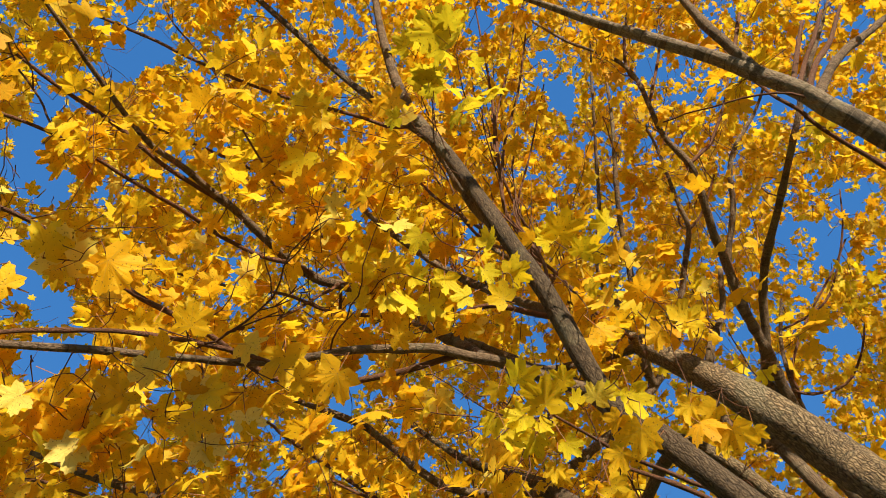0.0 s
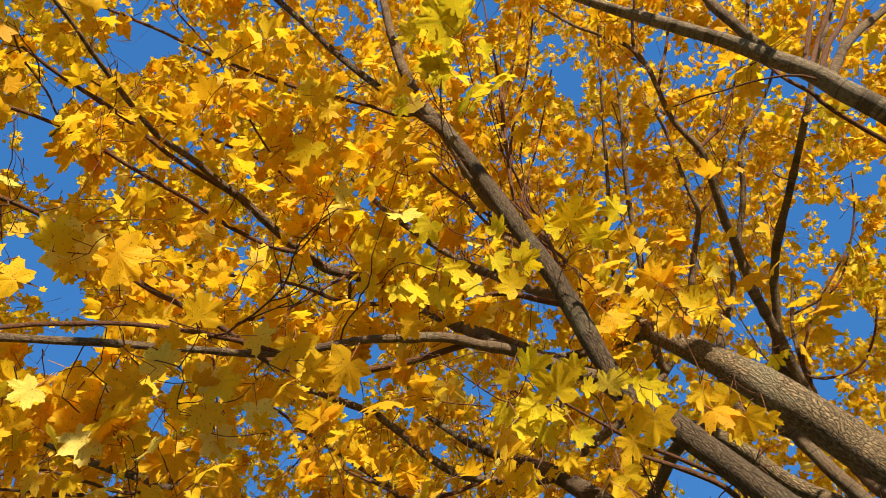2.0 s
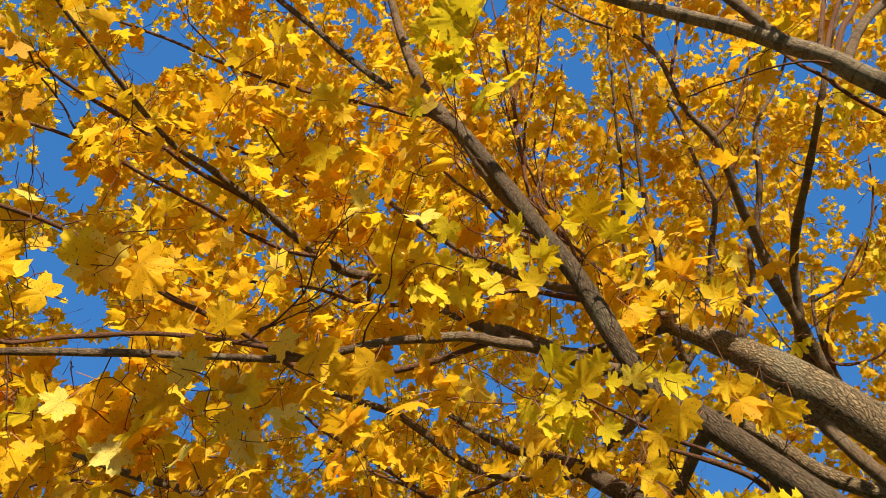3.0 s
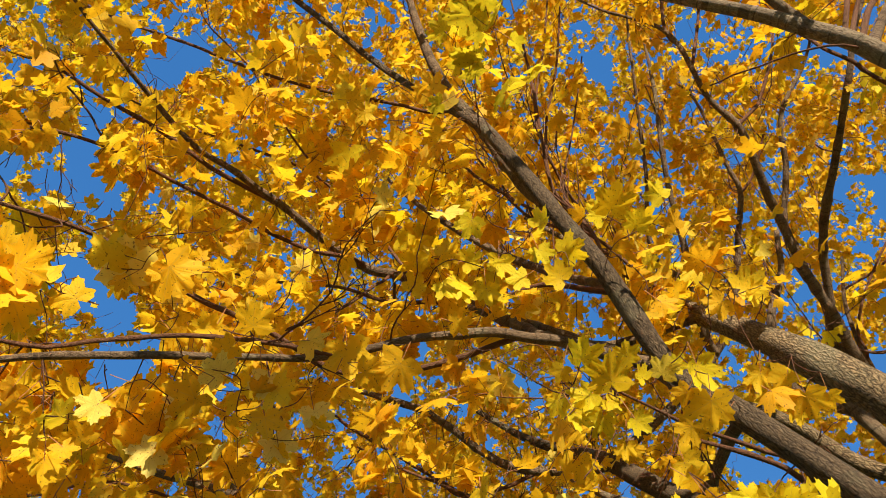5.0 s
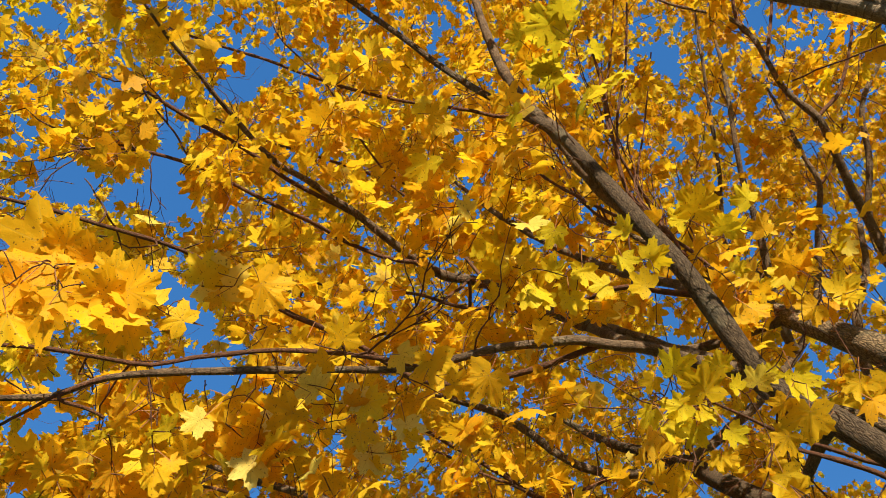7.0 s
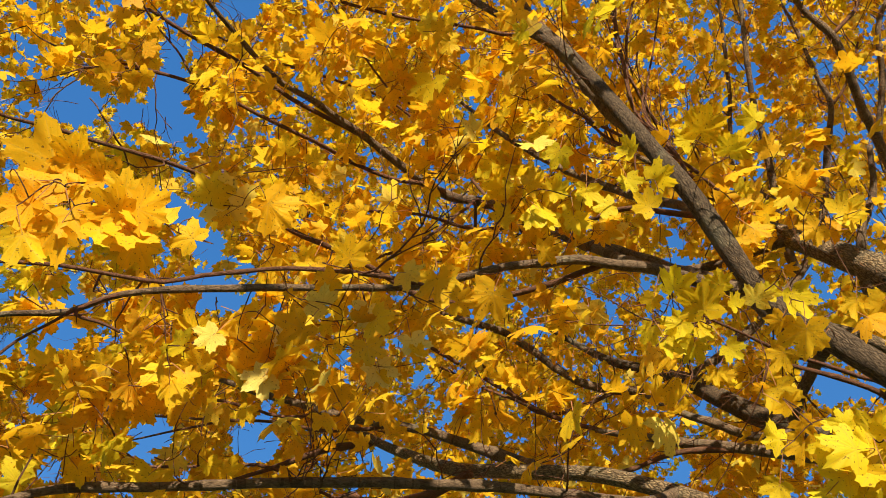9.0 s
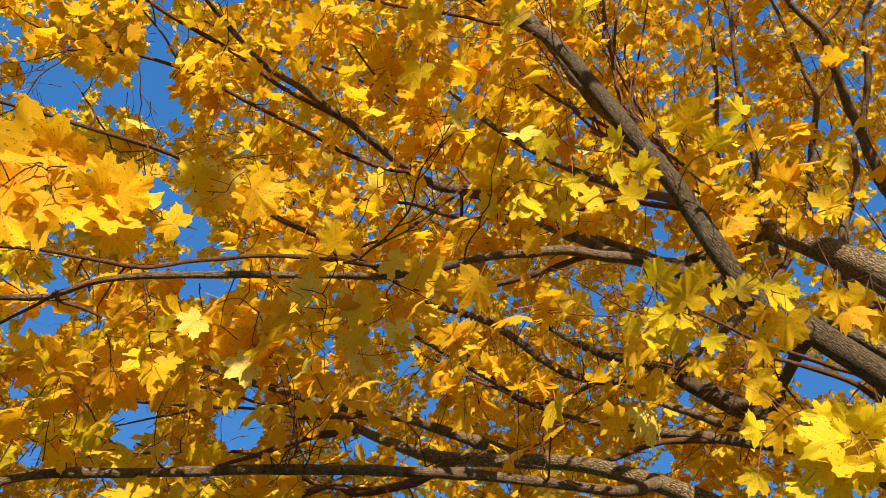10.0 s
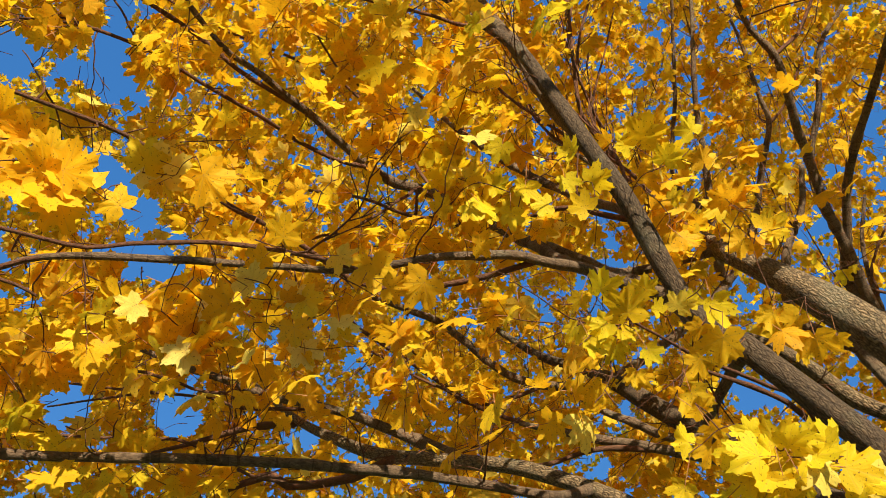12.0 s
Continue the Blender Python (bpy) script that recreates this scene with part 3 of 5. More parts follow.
branch((1.513, 2.468, 3.226, 0.0291), (1.47, 2.463, 3.35, 0.0285), (1.382, 2.429, 3.493, 0.0278), (1.333, 2.424, 3.618, 0.0251), (1.273, 2.402, 3.753, 0.013))
branch((-0.115, 4.207, 5.013, 0.0293), (-0.512, 4.169, 5.395, 0.0271), (-0.632, 4.09, 5.447, 0.0261), (-0.849, 4.006, 5.499, 0.0232), (-1.154, 3.975, 5.634, 0.0158))
branch((-0.545, 2.431, 4.656, 0.0096), (-0.817, 2.334, 4.715, 0.0082), (-1.151, 2.275, 4.747, 0.0075), (-1.458, 2.254, 4.875, 0.0056))
branch((-0.578, 1.861, 3.574, 0.0099), (-0.809, 1.675, 3.621, 0.0097), (-0.903, 1.596, 3.63, 0.0096), (-1.037, 1.505, 3.654, 0.0095), (-1.153, 1.397, 3.697, 0.009), (-1.278, 1.292, 3.723, 0.0084), (-1.364, 1.206, 3.713, 0.0078), (-1.561, 1.084, 3.711, 0.0072), (-1.712, 0.983, 3.7, 0.0066), (-1.799, 0.915, 3.674, 0.006), (-1.913, 0.814, 3.671, 0.0042))
branch((0.46, 2.377, 4.113, 0.0203), (0.262, 2.442, 4.305, 0.0203), (0.123, 2.461, 4.41, 0.0195), (-0.024, 2.477, 4.517, 0.0187), (-0.205, 2.532, 4.717, 0.0127))
branch((0.476, 2.34, 4.451, 0.0152), (0.249, 2.396, 4.623, 0.0134), (0.075, 2.465, 4.661, 0.0124), (-0.082, 2.544, 4.694, 0.0084))
branch((2.176, 3.642, 5.232, 0.0176), (2.329, 3.769, 5.269, 0.0162), (2.536, 3.862, 5.332, 0.0156), (2.725, 3.823, 5.365, 0.0146), (2.843, 3.673, 5.473, 0.0128), (2.951, 3.522, 5.704, 0.0093))
branch((2.627, 4.298, 5.519, 0.0197), (2.629, 4.274, 5.657, 0.0181), (2.616, 4.2, 5.831, 0.0163), (2.652, 4.118, 6.133, 0.0148), (2.755, 3.954, 6.495, 0.0109))
branch((2.627, 4.198, 5.711, 0.016), (2.633, 4.155, 5.863, 0.0153), (2.845, 4.004, 6.218, 0.0137), (3.194, 3.795, 6.619, 0.0131), (3.427, 3.697, 6.938, 0.0113))
branch((3.045, 3.953, 6.382, 0.015), (3.226, 3.801, 6.615, 0.0131), (3.354, 3.55, 6.917, 0.0122), (3.457, 3.397, 7.271, 0.0092))
twig((1.423, 1.246, 4.443, 0.0048), (1.309, 1.268, 4.485, 0.0043), (1.186, 1.308, 4.515, 0.0038), (1.06, 1.378, 4.584, 0.0034), (0.988, 1.447, 4.655, 0.0035))
twig((2.088, 3.56, 6.995, 0.0135), (2.248, 3.495, 7.167, 0.0114), (2.406, 3.284, 7.44, 0.0093))
twig((-1.316, 1.083, 2.89, 0.0047), (-1.376, 1.083, 2.85, 0.004), (-1.442, 1.086, 2.793, 0.0039), (-1.49, 1.082, 2.72, 0.0032))
twig((-1.303, 1.09, 2.886, 0.0053), (-1.251, 1.117, 2.874, 0.0047), (-1.205, 1.144, 2.86, 0.004))
twig((-1.248, 3.191, 4.021, 0.0115), (-1.517, 3.145, 4.004, 0.0101), (-1.676, 3.082, 4.026, 0.0087), (-2.002, 3.006, 4.025, 0.0079), (-2.47, 2.897, 4.022, 0.0058))
twig((-1.634, 2.986, 3.985, 0.0084), (-2.004, 2.842, 4.032, 0.0084), (-2.313, 2.825, 3.983, 0.007), (-2.471, 2.799, 3.973, 0.0056))
twig((-1.898, 3.026, 4.029, 0.0072), (-2.088, 3.005, 4.007, 0.0065), (-2.323, 2.994, 3.968, 0.0058), (-2.507, 2.991, 3.932, 0.0043))
twig((-1.322, 2.359, 3.253, 0.0063), (-1.432, 2.328, 3.257, 0.0063), (-1.611, 2.298, 3.246, 0.0063), (-1.82, 2.254, 3.24, 0.0053))
twig((-0.343, 4.126, 4.698, 0.0155), (-0.533, 4.098, 4.833, 0.0141), (-0.775, 3.943, 4.935, 0.0141), (-1.018, 3.79, 5.034, 0.0123), (-1.312, 3.767, 5.286, 0.0073))
twig((-0.431, 4.273, 4.836, 0.0126), (-0.71, 4.012, 5.01, 0.0099), (-0.903, 3.941, 5.176, 0.0073))
twig((-0.541, 3.938, 4.701, 0.0101), (-0.762, 3.929, 4.823, 0.0086), (-1.06, 3.851, 4.991, 0.007))
twig((-0.494, 2.135, 4.498, 0.0076), (-0.53, 1.987, 4.234, 0.007), (-0.687, 1.878, 3.94, 0.0063), (-0.844, 1.849, 3.833, 0.0056), (-0.929, 1.857, 3.764, 0.004))
twig((-0.467, 2.066, 4.425, 0.0074), (-0.399, 2.042, 4.322, 0.0072), (-0.297, 2.059, 4.191, 0.0064), (-0.199, 2.091, 4.049, 0.0056))
twig((-1.561, 1.084, 3.711, 0.0045), (-1.561, 1.08, 3.781, 0.0037), (-1.62, 1.044, 3.867, 0.0028), (-1.687, 1.024, 3.938, 0.0024))
twig((-1.541, 1.251, 4.442, 0.0045), (-1.644, 1.181, 4.616, 0.0046), (-1.789, 1.093, 4.797, 0.0042), (-1.884, 1.012, 4.981, 0.0037))
twig((-1.758, 1.107, 4.388, 0.0044), (-1.89, 1.073, 4.39, 0.0044), (-2.03, 1.032, 4.463, 0.0044), (-2.16, 0.995, 4.536, 0.0034))

# ---- leaves ----
HALF = [(0, 1.0), (5, 0.86), (13, 0.86), (17, 0.72), (26, 0.57), (34, 0.70), (37, 0.84), (44, 0.83), (50, 0.98), (55, 0.82), (65, 0.82),
        (69, 0.66), (80, 0.52), (90, 0.60), (97, 0.68), (105, 0.76), (113, 0.62), (124, 0.60), (138, 0.46), (158, 0.36), (176, 0.10)]
COARSE = [(0, 1.0), (26, 0.55), (50, 0.97), (80, 0.52), (104, 0.76), (150, 0.40)]
SIMPLE = [(0, 1.0), (13, 0.83), (26, 0.57), (38, 0.82), (50, 0.97), (65, 0.79), (80, 0.54), (104, 0.75), (126, 0.58), (162, 0.33)]


def outline(half):
    right = [(r * math.sin(radians(a)), r * math.cos(radians(a))) for a, r in half]
    left = [(-x, y) for x, y in reversed(right) if abs(x) > 1e-6]
    return np.array(right + left)


def blade(points, fold, curl, wave, seed):
    """Heights of a leaf's points: folded along the midrib, curled towards its tips, wavy at the rim."""
    x, y = points[:, 0], points[:, 1]
    r2 = x**2 + y**2
    ripple = np.array([noise.noise(Vector((a * 2.2, b * 2.2, seed * 3.7))) for a, b in points])
    return fold * np.abs(x) - curl * r2 + wave * ripple * r2


def leaf_mesh(fold, curl, wave, seed):
    """One near leaf with its stalk: midrib along +y, upper side +z, 1 unit from stalk to tip."""
    rim = outline(HALF)
    inner = rim * 0.5
    flat = np.vstack([[(0, 0)], inner, rim])
    z = blade(flat, fold, curl, wave, seed)
    verts = np.c_[flat, z]
    n = len(rim)
    faces = []
    for i in range(n):
        j = (i + 1) % n
        faces += [(0, 1 + j, 1 + i), (1 + i, 1 + j, 1 + n + j, 1 + n + i)]
    mesh = bpy.data.meshes.new("leaf")
    mesh.from_pydata([tuple(v) for v in verts], [], faces)
    mesh.uv_layers.new(name="uv").data.foreach_set("uv", np.concatenate([flat[list(f)].ravel() for f in faces]))
    mesh.polygons.foreach_set("use_smooth", np.ones(len(faces), bool))
    mesh.update()
    return mesh


VARIANTS = [(0.10, 0.10, 0.30), (0.26, 0.02, 0.36), (-0.10, 0.32, 0.26), (0.36, 0.22, 0.34), (0.02, -0.16, 0.40), (0.20, 0.46, 0.40), (0.55, 0.35, 0.4),
            (-0.22, 0.12, 0.34), (0.42, -0.14, 0.34), (0.05, 0.62, 0.3)]
LEAVES = []          # place, midrib, upper side, length, shade
OPENINGS, GAPS = [], []


def opening(a, b, r):
    """A widening line with few leaves, set along the camera's view to show sky, or towards the sun."""
    OPENINGS.append((np.array(a), np.array(b), r))


# gaps laid out from the camera's spot to fit its view
opening((-0.5, 0.4, 2.78), (-3.64, 3.05, 10.36), 0.28)
opening((-0.45, 0.39, 2.79), (-3.26, 2.93, 10.45), 0.227)
opening((-0.64, 0.51, 2.7), (-4.72, 3.82, 9.78), 0.227)
opening((-0.62, 0.57, 2.66), (-4.53, 4.27, 9.48), 0.227)
opening((-0.71, 0.52, 2.69), (-5.23, 3.94, 9.69), 0.16)
opening((-0.67, 0.53, 2.68), (-4.91, 4.02, 9.64), 0.173)
opening((-0.69, 0.66, 2.6), (-5.06, 4.94, 8.99), 0.267)
opening((-0.62, 0.72, 2.56), (-4.56, 5.39, 8.7), 0.253)
opening((-0.65, 0.78, 2.51), (-4.77, 5.85, 8.37), 0.293)
opening((-0.58, 0.79, 2.51), (-4.28, 5.93, 8.32), 0.173)
opening((-0.49, 0.87, 2.45), (-3.59, 6.58, 7.89), 0.16)
opening((-0.39, 0.85, 2.47), (-2.84, 6.41, 8.03), 0.12)
opening((-0.16, 0.86, 2.47), (-1.14, 6.46, 8.05), 0.227)
opening((0.18, 0.45, 2.77), (1.43, 3.38, 10.27), 0.293)
opening((0.19, 0.49, 2.74), (1.5, 3.69, 10.06), 0.213)
opening((0.39, 0.48, 2.75), (3.03, 3.59, 10.17), 0.267)
opening((0.52, 0.52, 2.73), (4.01, 3.89, 9.99), 0.173)
opening((0.59, 0.69, 2.61), (4.54, 5.21, 9.09), 0.333)
opening((0.64, 0.63, 2.65), (4.9, 4.77, 9.41), 0.24)
opening((0.61, 0.82, 2.52), (4.67, 6.18, 8.42), 0.28)
opening((0.56, 0.91, 2.45), (4.29, 6.86, 7.93), 0.24)
opening((0.45, 0.81, 2.52), (3.48, 6.09, 8.44), 0.227)
opening((0.12, 0.8, 2.52), (1.01, 6.02, 8.42), 0.16)
opening((0.32, 0.88, 2.47), (2.47, 6.62, 8.04), 0.227)
opening((-0.16, 0.52, 2.7), (-1.08, 3.95, 9.8), 0.107)
opening((-0.24, 0.51, 2.71), (-1.71, 3.85, 9.85), 0.107)
opening((-0.24, 0.62, 2.64), (-1.69, 4.68, 9.28), 0.107)
opening((0.44, 0.64, 2.64), (3.39, 4.82, 9.33), 0.173)
opening((0.24, 0.54, 2.71), (1.92, 4.07, 9.8), 0.107)
opening((0.16, 0.63, 2.64), (1.32, 4.74, 9.32), 0.133)
opening((0.26, 0.67, 2.62), (2.03, 5.01, 9.15), 0.107)
opening((0.37, 0.62, 2.65), (2.9, 4.67, 9.42), 0.133)
opening((0.07, 0.38, 2.81), (0.62, 2.91, 10.58), 0.133)
opening((-0.82, 0.41, 2.64), (-5.66, 3.53, 9.38), 0.32)
opening((-0.66, 0.43, 2.66), (-4.46, 3.67, 9.51), 0.293)
opening((-0.66, 0.47, 2.62), (-4.49, 4, 9.22), 0.24)
opening((-0.65, 0.39, 2.7), (-4.39, 3.33, 9.82), 0.187)
opening((-0.92, 0.49, 2.55), (-6.39, 4.09, 8.74), 0.16)
opening((-0.65, 0.6, 2.51), (-4.4, 4.92, 8.43), 0.24)
opening((-0.6, 0.68, 2.45), (-4.03, 5.58, 7.94), 0.28)
opening((-0.76, 0.83, 2.29), (-5.23, 6.64, 6.77), 0.307)
opening((-0.59, 0.86, 2.29), (-3.97, 6.92, 6.79), 0.307)
opening((-0.92, 0.76, 2.32), (-6.44, 6.12, 6.96), 0.147)
opening((-0.92, 0.84, 2.25), (-6.4, 6.72, 6.45), 0.173)
opening((-0.21, 0.78, 2.44), (-1.11, 6.28, 7.93), 0.133)
opening((0.29, 0.97, 2.38), (2.69, 7.75, 7.45), 0.24)
opening((0.05, 1.02, 2.29), (0.83, 8.12, 6.74), 0.213)
opening((0.1, 0.97, 2.35), (1.27, 7.69, 7.21), 0.147)
opening((0.08, 0.76, 2.52), (1.09, 6.16, 8.5), 0.16)
opening((-0.61, 0.39, 2.7), (-4.05, 3.35, 9.88), 0.133)
opening((-0.41, 0.92, 2.28), (-2.55, 7.33, 6.72), 0.2)
opening((-0.32, 0.8, 2.4), (-1.94, 6.44, 7.63), 0.093)
opening((-0.49, 0.79, 2.38), (-3.21, 6.34, 7.44), 0.133)
# lanes cleared of leaves towards the sun, added to light chosen clusters
opening((5.18, -16.12, 11.57), (-1.12, 0.70, 3.05), 0.43)
opening((6.79, -15.33, 11.28), (0.59, 1.32, 2.77), 0.36)
opening((6.60, -15.45, 11.71), (0.36, 1.20, 3.20), 0.38)
opening((5.15, -14.8, 11.62), (-0.85, 1.26, 3.45), 0.26)
opening((6.17, -14.45, 12.06), (0.2, 1.6, 3.85), 0.42)
opening((5.35, -15.0, 12.3), (-0.62, 1.08, 4.06), 0.22)


def in_opening(p, grow=0.0):
    if not GAPS:
        GAPS.extend((np.array([o[0] for o in OPENINGS]), np.array([o[1] - o[0] for o in OPENINGS]), np.array([o[2] for o in OPENINGS])))
    foot, way, r = GAPS
    s = np.clip(((p - foot) * way).sum(1) / (way * way).sum(1), 0, 1)
    return bool((np.linalg.norm(p - foot - s[:, None] * way, axis=1) < r * (0.13 + 0.87 * s) + grow).any())


LEAFY = []            # where leaves may hide the wood from the camera


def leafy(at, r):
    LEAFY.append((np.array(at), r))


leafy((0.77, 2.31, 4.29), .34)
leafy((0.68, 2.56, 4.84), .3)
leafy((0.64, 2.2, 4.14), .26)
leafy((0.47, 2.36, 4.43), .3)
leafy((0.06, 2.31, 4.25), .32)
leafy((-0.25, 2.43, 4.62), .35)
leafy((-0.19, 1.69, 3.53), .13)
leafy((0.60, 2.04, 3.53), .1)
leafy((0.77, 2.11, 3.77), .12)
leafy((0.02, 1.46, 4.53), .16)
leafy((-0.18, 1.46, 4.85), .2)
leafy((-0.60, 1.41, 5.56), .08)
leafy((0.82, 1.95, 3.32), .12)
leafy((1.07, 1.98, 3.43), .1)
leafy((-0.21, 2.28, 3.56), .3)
SEEN_WOOD = []             # stout wood that is kept clear of leaves towards the camera


def blocks_wood_view(p):
    """Whether a leaf here would cover stout wood in the camera's view."""
    if not SEEN_WOOD:
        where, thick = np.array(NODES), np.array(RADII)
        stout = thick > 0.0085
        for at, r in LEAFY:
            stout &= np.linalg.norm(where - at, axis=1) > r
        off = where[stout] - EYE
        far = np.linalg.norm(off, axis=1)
        SEEN_WOOD.extend((off / far[:, None], far, (thick[stout] + np.where(thick[stout] > 0.026, 0.095, np.where(thick[stout] > 0.016, 0.065, 0.04))) / far))
    ways, far, wide = SEEN_WOOD
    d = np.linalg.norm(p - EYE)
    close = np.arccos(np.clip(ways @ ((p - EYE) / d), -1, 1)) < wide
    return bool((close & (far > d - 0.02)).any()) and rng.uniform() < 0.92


def add_leaf(place, midrib, up, length, shade):
    midrib = unit(midrib)
    up = unit(up - midrib * (up @ midrib))
    LEAVES.append((place, midrib, up, length, shade))


STALK_V, STALK_F = [], []


def spray(end, way, length, count, size, shade, thick=0.0022):
    """A leafy shoot: a thin twig in opposite pairs of leaves, with a cluster at its end."""
    start = end - way * length
    mid = (start + end) / 2 + rng.normal(0, 0.07, 3) * length
    line = curve_through([(*start, thick), (*mid, thick * 0.8), (*end, thick * 0.5)], length / 6)
    grown = len(LEAVES)
    for i in range(count):
        s = rng.uniform(0.3, 1.0) if i > 3 else 1.0
        node = start + (end - start) * s + rng.normal(0, 0.008, 3)
        out = unit(rng.normal(0, 1, 3) * (1.0, 1.0, 0.5) + way * (0.9 if s == 1.0 else 0.3))
        stalk = rng.uniform(0.04, 0.10)
        base = node + out * stalk + np.array((0, 0, -0.25 * stalk))
        if in_opening(base) or blocks_wood_view(base):
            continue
        droop = rng.uniform(0.1, 1.1)
        midrib = unit(out + np.array((0, 0, -droop)) + rng.normal(0, 0.25, 3))
        outward = unit((base - np.array((1.9, 1.7, 0))) * (1, 1, 0))
        up = np.array((0, 0, 0.85)) + np.array(SUN_WAY) * 0.25 + outward * 0.75 + rng.normal(0, 0.42, 3)
        add_leaf(base, midrib, up, size * rng.uniform(0.55, 1.2), shade)
        add_stalk(node, base)
    if len(LEAVES) - grown >= min(3, count):
        add_twig(line, 4)


def add_stalk(a, b):
    way = unit(b - a)
    side = unit(np.cross(way, (0.2, 0.9, 0.4)))
    other = np.cross(way, side)
    k = len(STALK_V)
    for p, r in ((a, 0.0014), (b, 0.0011)):
        for c in (0, 2.094, 4.189):
            STALK_V.append(p + r * (math.cos(c) * side + math.sin(c) * other))
    STALK_F.extend([(k, k + 1, k + 4, k + 3), (k + 1, k + 2, k + 5, k + 4), (k + 2, k, k + 3, k + 5)])


def crooked(a, b, thick, thin):
    """A thin twig from a to b that kinks at every pair of buds."""
    far = np.linalg.norm(b - a)
    count = max(3, int(far / 0.075))
    lean = np.array((0, 0, -0.07 * far)) + rng.normal(0, 0.10, 3) * far
    rows = []
    for i in range(count + 1):
        s = i / count
        kink = rng.normal(0, 0.020, 3) if 0 < i < count else 0
        rows.append((*(a + (b - a) * s + lean * math.sin(math.pi * s) + kink), thick + (thin - thick) * s))
    return np.array(rows)


def grow_crown(count, centre, radii, inner, lowest, length, leaves, size, clumps=-0.18, tint="", back=-0.1):
    """Fills a round crown with leafy shoots, each led back by a thin twig to the nearest wood."""
    made, spots = 0, []
    where, thick = np.array(NODES), np.array(RADII)
    extra = []
    centre, radii = np.array(centre), np.array(radii)
    for _ in range(count * 8):
        q = rng.uniform(-1, 1, 3)
        p = centre + q * radii
        if q @ q > 1 or np.linalg.norm(p - EYE) < inner or p[2] < lowest or p[1] < back or in_opening(p, -0.02):
            continue
        if noise.noise(Vector(p) * 1.5) < clumps:      # the crown grows in clumps
            continue
        spots.append(p)
        if len(spots) >= count:
            break
    spots.sort(key=lambda p: float(np.linalg.norm(where - p, axis=1).min()))
    for p in spots:
        made += 1
        gap = np.linalg.norm(where - p, axis=1) + 0.5 * np.maximum(0, where[:, 2] - p[2])
        k = int(gap.argmin())
        root, far = where[k], np.linalg.norm(where[k] - p)
        way = unit(unit(p - root) + np.array((0, 0, 0.25)) + rng.normal(0, 0.3, 3))
        foot = p - way * length
        if far > length * 1.3:
            line = crooked(root, foot, min(thick[k], 0.0020 + 0.0018 * far), 0.0011)
            if sum(in_opening(r[:3], -0.02) for r in line) < 2:
                add_twig(line, 4)
                extra += [(r[:3], r[3]) for r in line[2:]]
        spray(p, way, length, leaves, size, tint or "crown_green" if tint or noise.noise(Vector(p) * 0.7 + Vector((9, 2, 5))) > 0.42 else "crown")
        if made % (40 if count > 1000 else 8 if count > 200 else 1) == 0 and extra:
            where = np.vstack([where, [e[0] for e in extra]])
            thick = np.r_[thick, [e[1] for e in extra]]
            extra = []


def upright_shoots(count, low, high):
    """Slender shoots that stand up straight in the inner crown."""
    where, thick = np.array(NODES), np.array(RADII)
    fit = np.flatnonzero(((where > low) & (where < high)).all(1) & (thick > 0.006) & (thick < 0.06))
    for k in rng.choice(fit, count):
        tall = rng.uniform(0.7, 1.7)
        lean = rng.normal(0, 0.13, 2)
        r = min(thick[k] * 0.8, rng.uniform(0.0028, 0.0062))
        rows = [(*where[k], r)]
        for s in (0.15, 0.4, 0.7, 1.0):
            out = lean * tall * (s ** 0.7) + rng.normal(0, 0.02, 2)
            rows.append((where[k][0] + out[0], where[k][1] + out[1], where[k][2] + tall * s, r * (1 - 0.75 * s)))
        line = curve_through(rows, 0.06)
        for row in line[1:]:
            row[:3] += np.array(noise.noise_vector(Vector(row[:3]) * 7)) * 0.012
        if sum(in_opening(row[:3]) for row in line) > len(line) // 3:
            continue
        remember(line, 3, OWNERS[k])
        part("shoot", to_mesh("shoot", *tube(line, 6, 0.08, 0.3)), MATERIALS["twig"], OWNERS[k])


upright_shoots(140, (-0.2, 2.05, 4.6), (2.4, 6.0, 8.0))
# added limb out of view, made to carry the shading foliage
limb((2.2, 1.37, 2.6, 0.09), (2.65, 0.16, 4.05, 0.07), (2.1, -1.14, 5.38, 0.05), (1.1, -1.49, 5.73, 0.035), (0, -1.22, 5.27, 0.02), (-0.9, -1.07, 4.88, 0.01))
grow_crown(8200, (1, 3.92, 6.8), (6.4, 5.2, 5.2), 4.9, 2.2, 0.22, 13, 0.053, -0.06)
grow_crown(480, (-0.5, 2.12, 5.23), (2.8, 2.4, 2.6), 3.5, 2.3, 0.24, 13, 0.064)
# three unseen clumps, added to shade the low leaves, a limb and the upper left
grow_crown(22, (-0.3, -0.52, 4.25), (0.6, 0.45, 0.45), 1.6, 2.6, 0.26, 10, 0.09, -1.0, "crown", -3.0)
grow_crown(11, (1.25, -0.75, 5.53), (0.25, 0.3, 0.7), 1.6, 2.6, 0.26, 10, 0.09, -1.0, "crown", -3.0)
grow_crown(20, (-1.2, -0.6, 5.9), (0.75, 0.35, 0.45), 1.6, 2.6, 0.26, 10, 0.085, -1.0, "crown", -3.0)
grow_crown(420, (-3.53, 4.62, 4.85), (2.2, 1.3, 0.8), 4.2, 2.0, 0.22, 10, 0.060, -0.18, "crown_gold")
grow_crown(150, (0.40, 5.31, 5.07), (1.6, 0.9, 0.6), 4.4, 2.0, 0.22, 10, 0.060, -0.18, "crown_gold")

grow_crown(37, (-1.04, 1.67, 3.17), (1.05, .4, .3), 1.85, 1.9, 0.2, 7, 0.077, -1.0, "yellow")
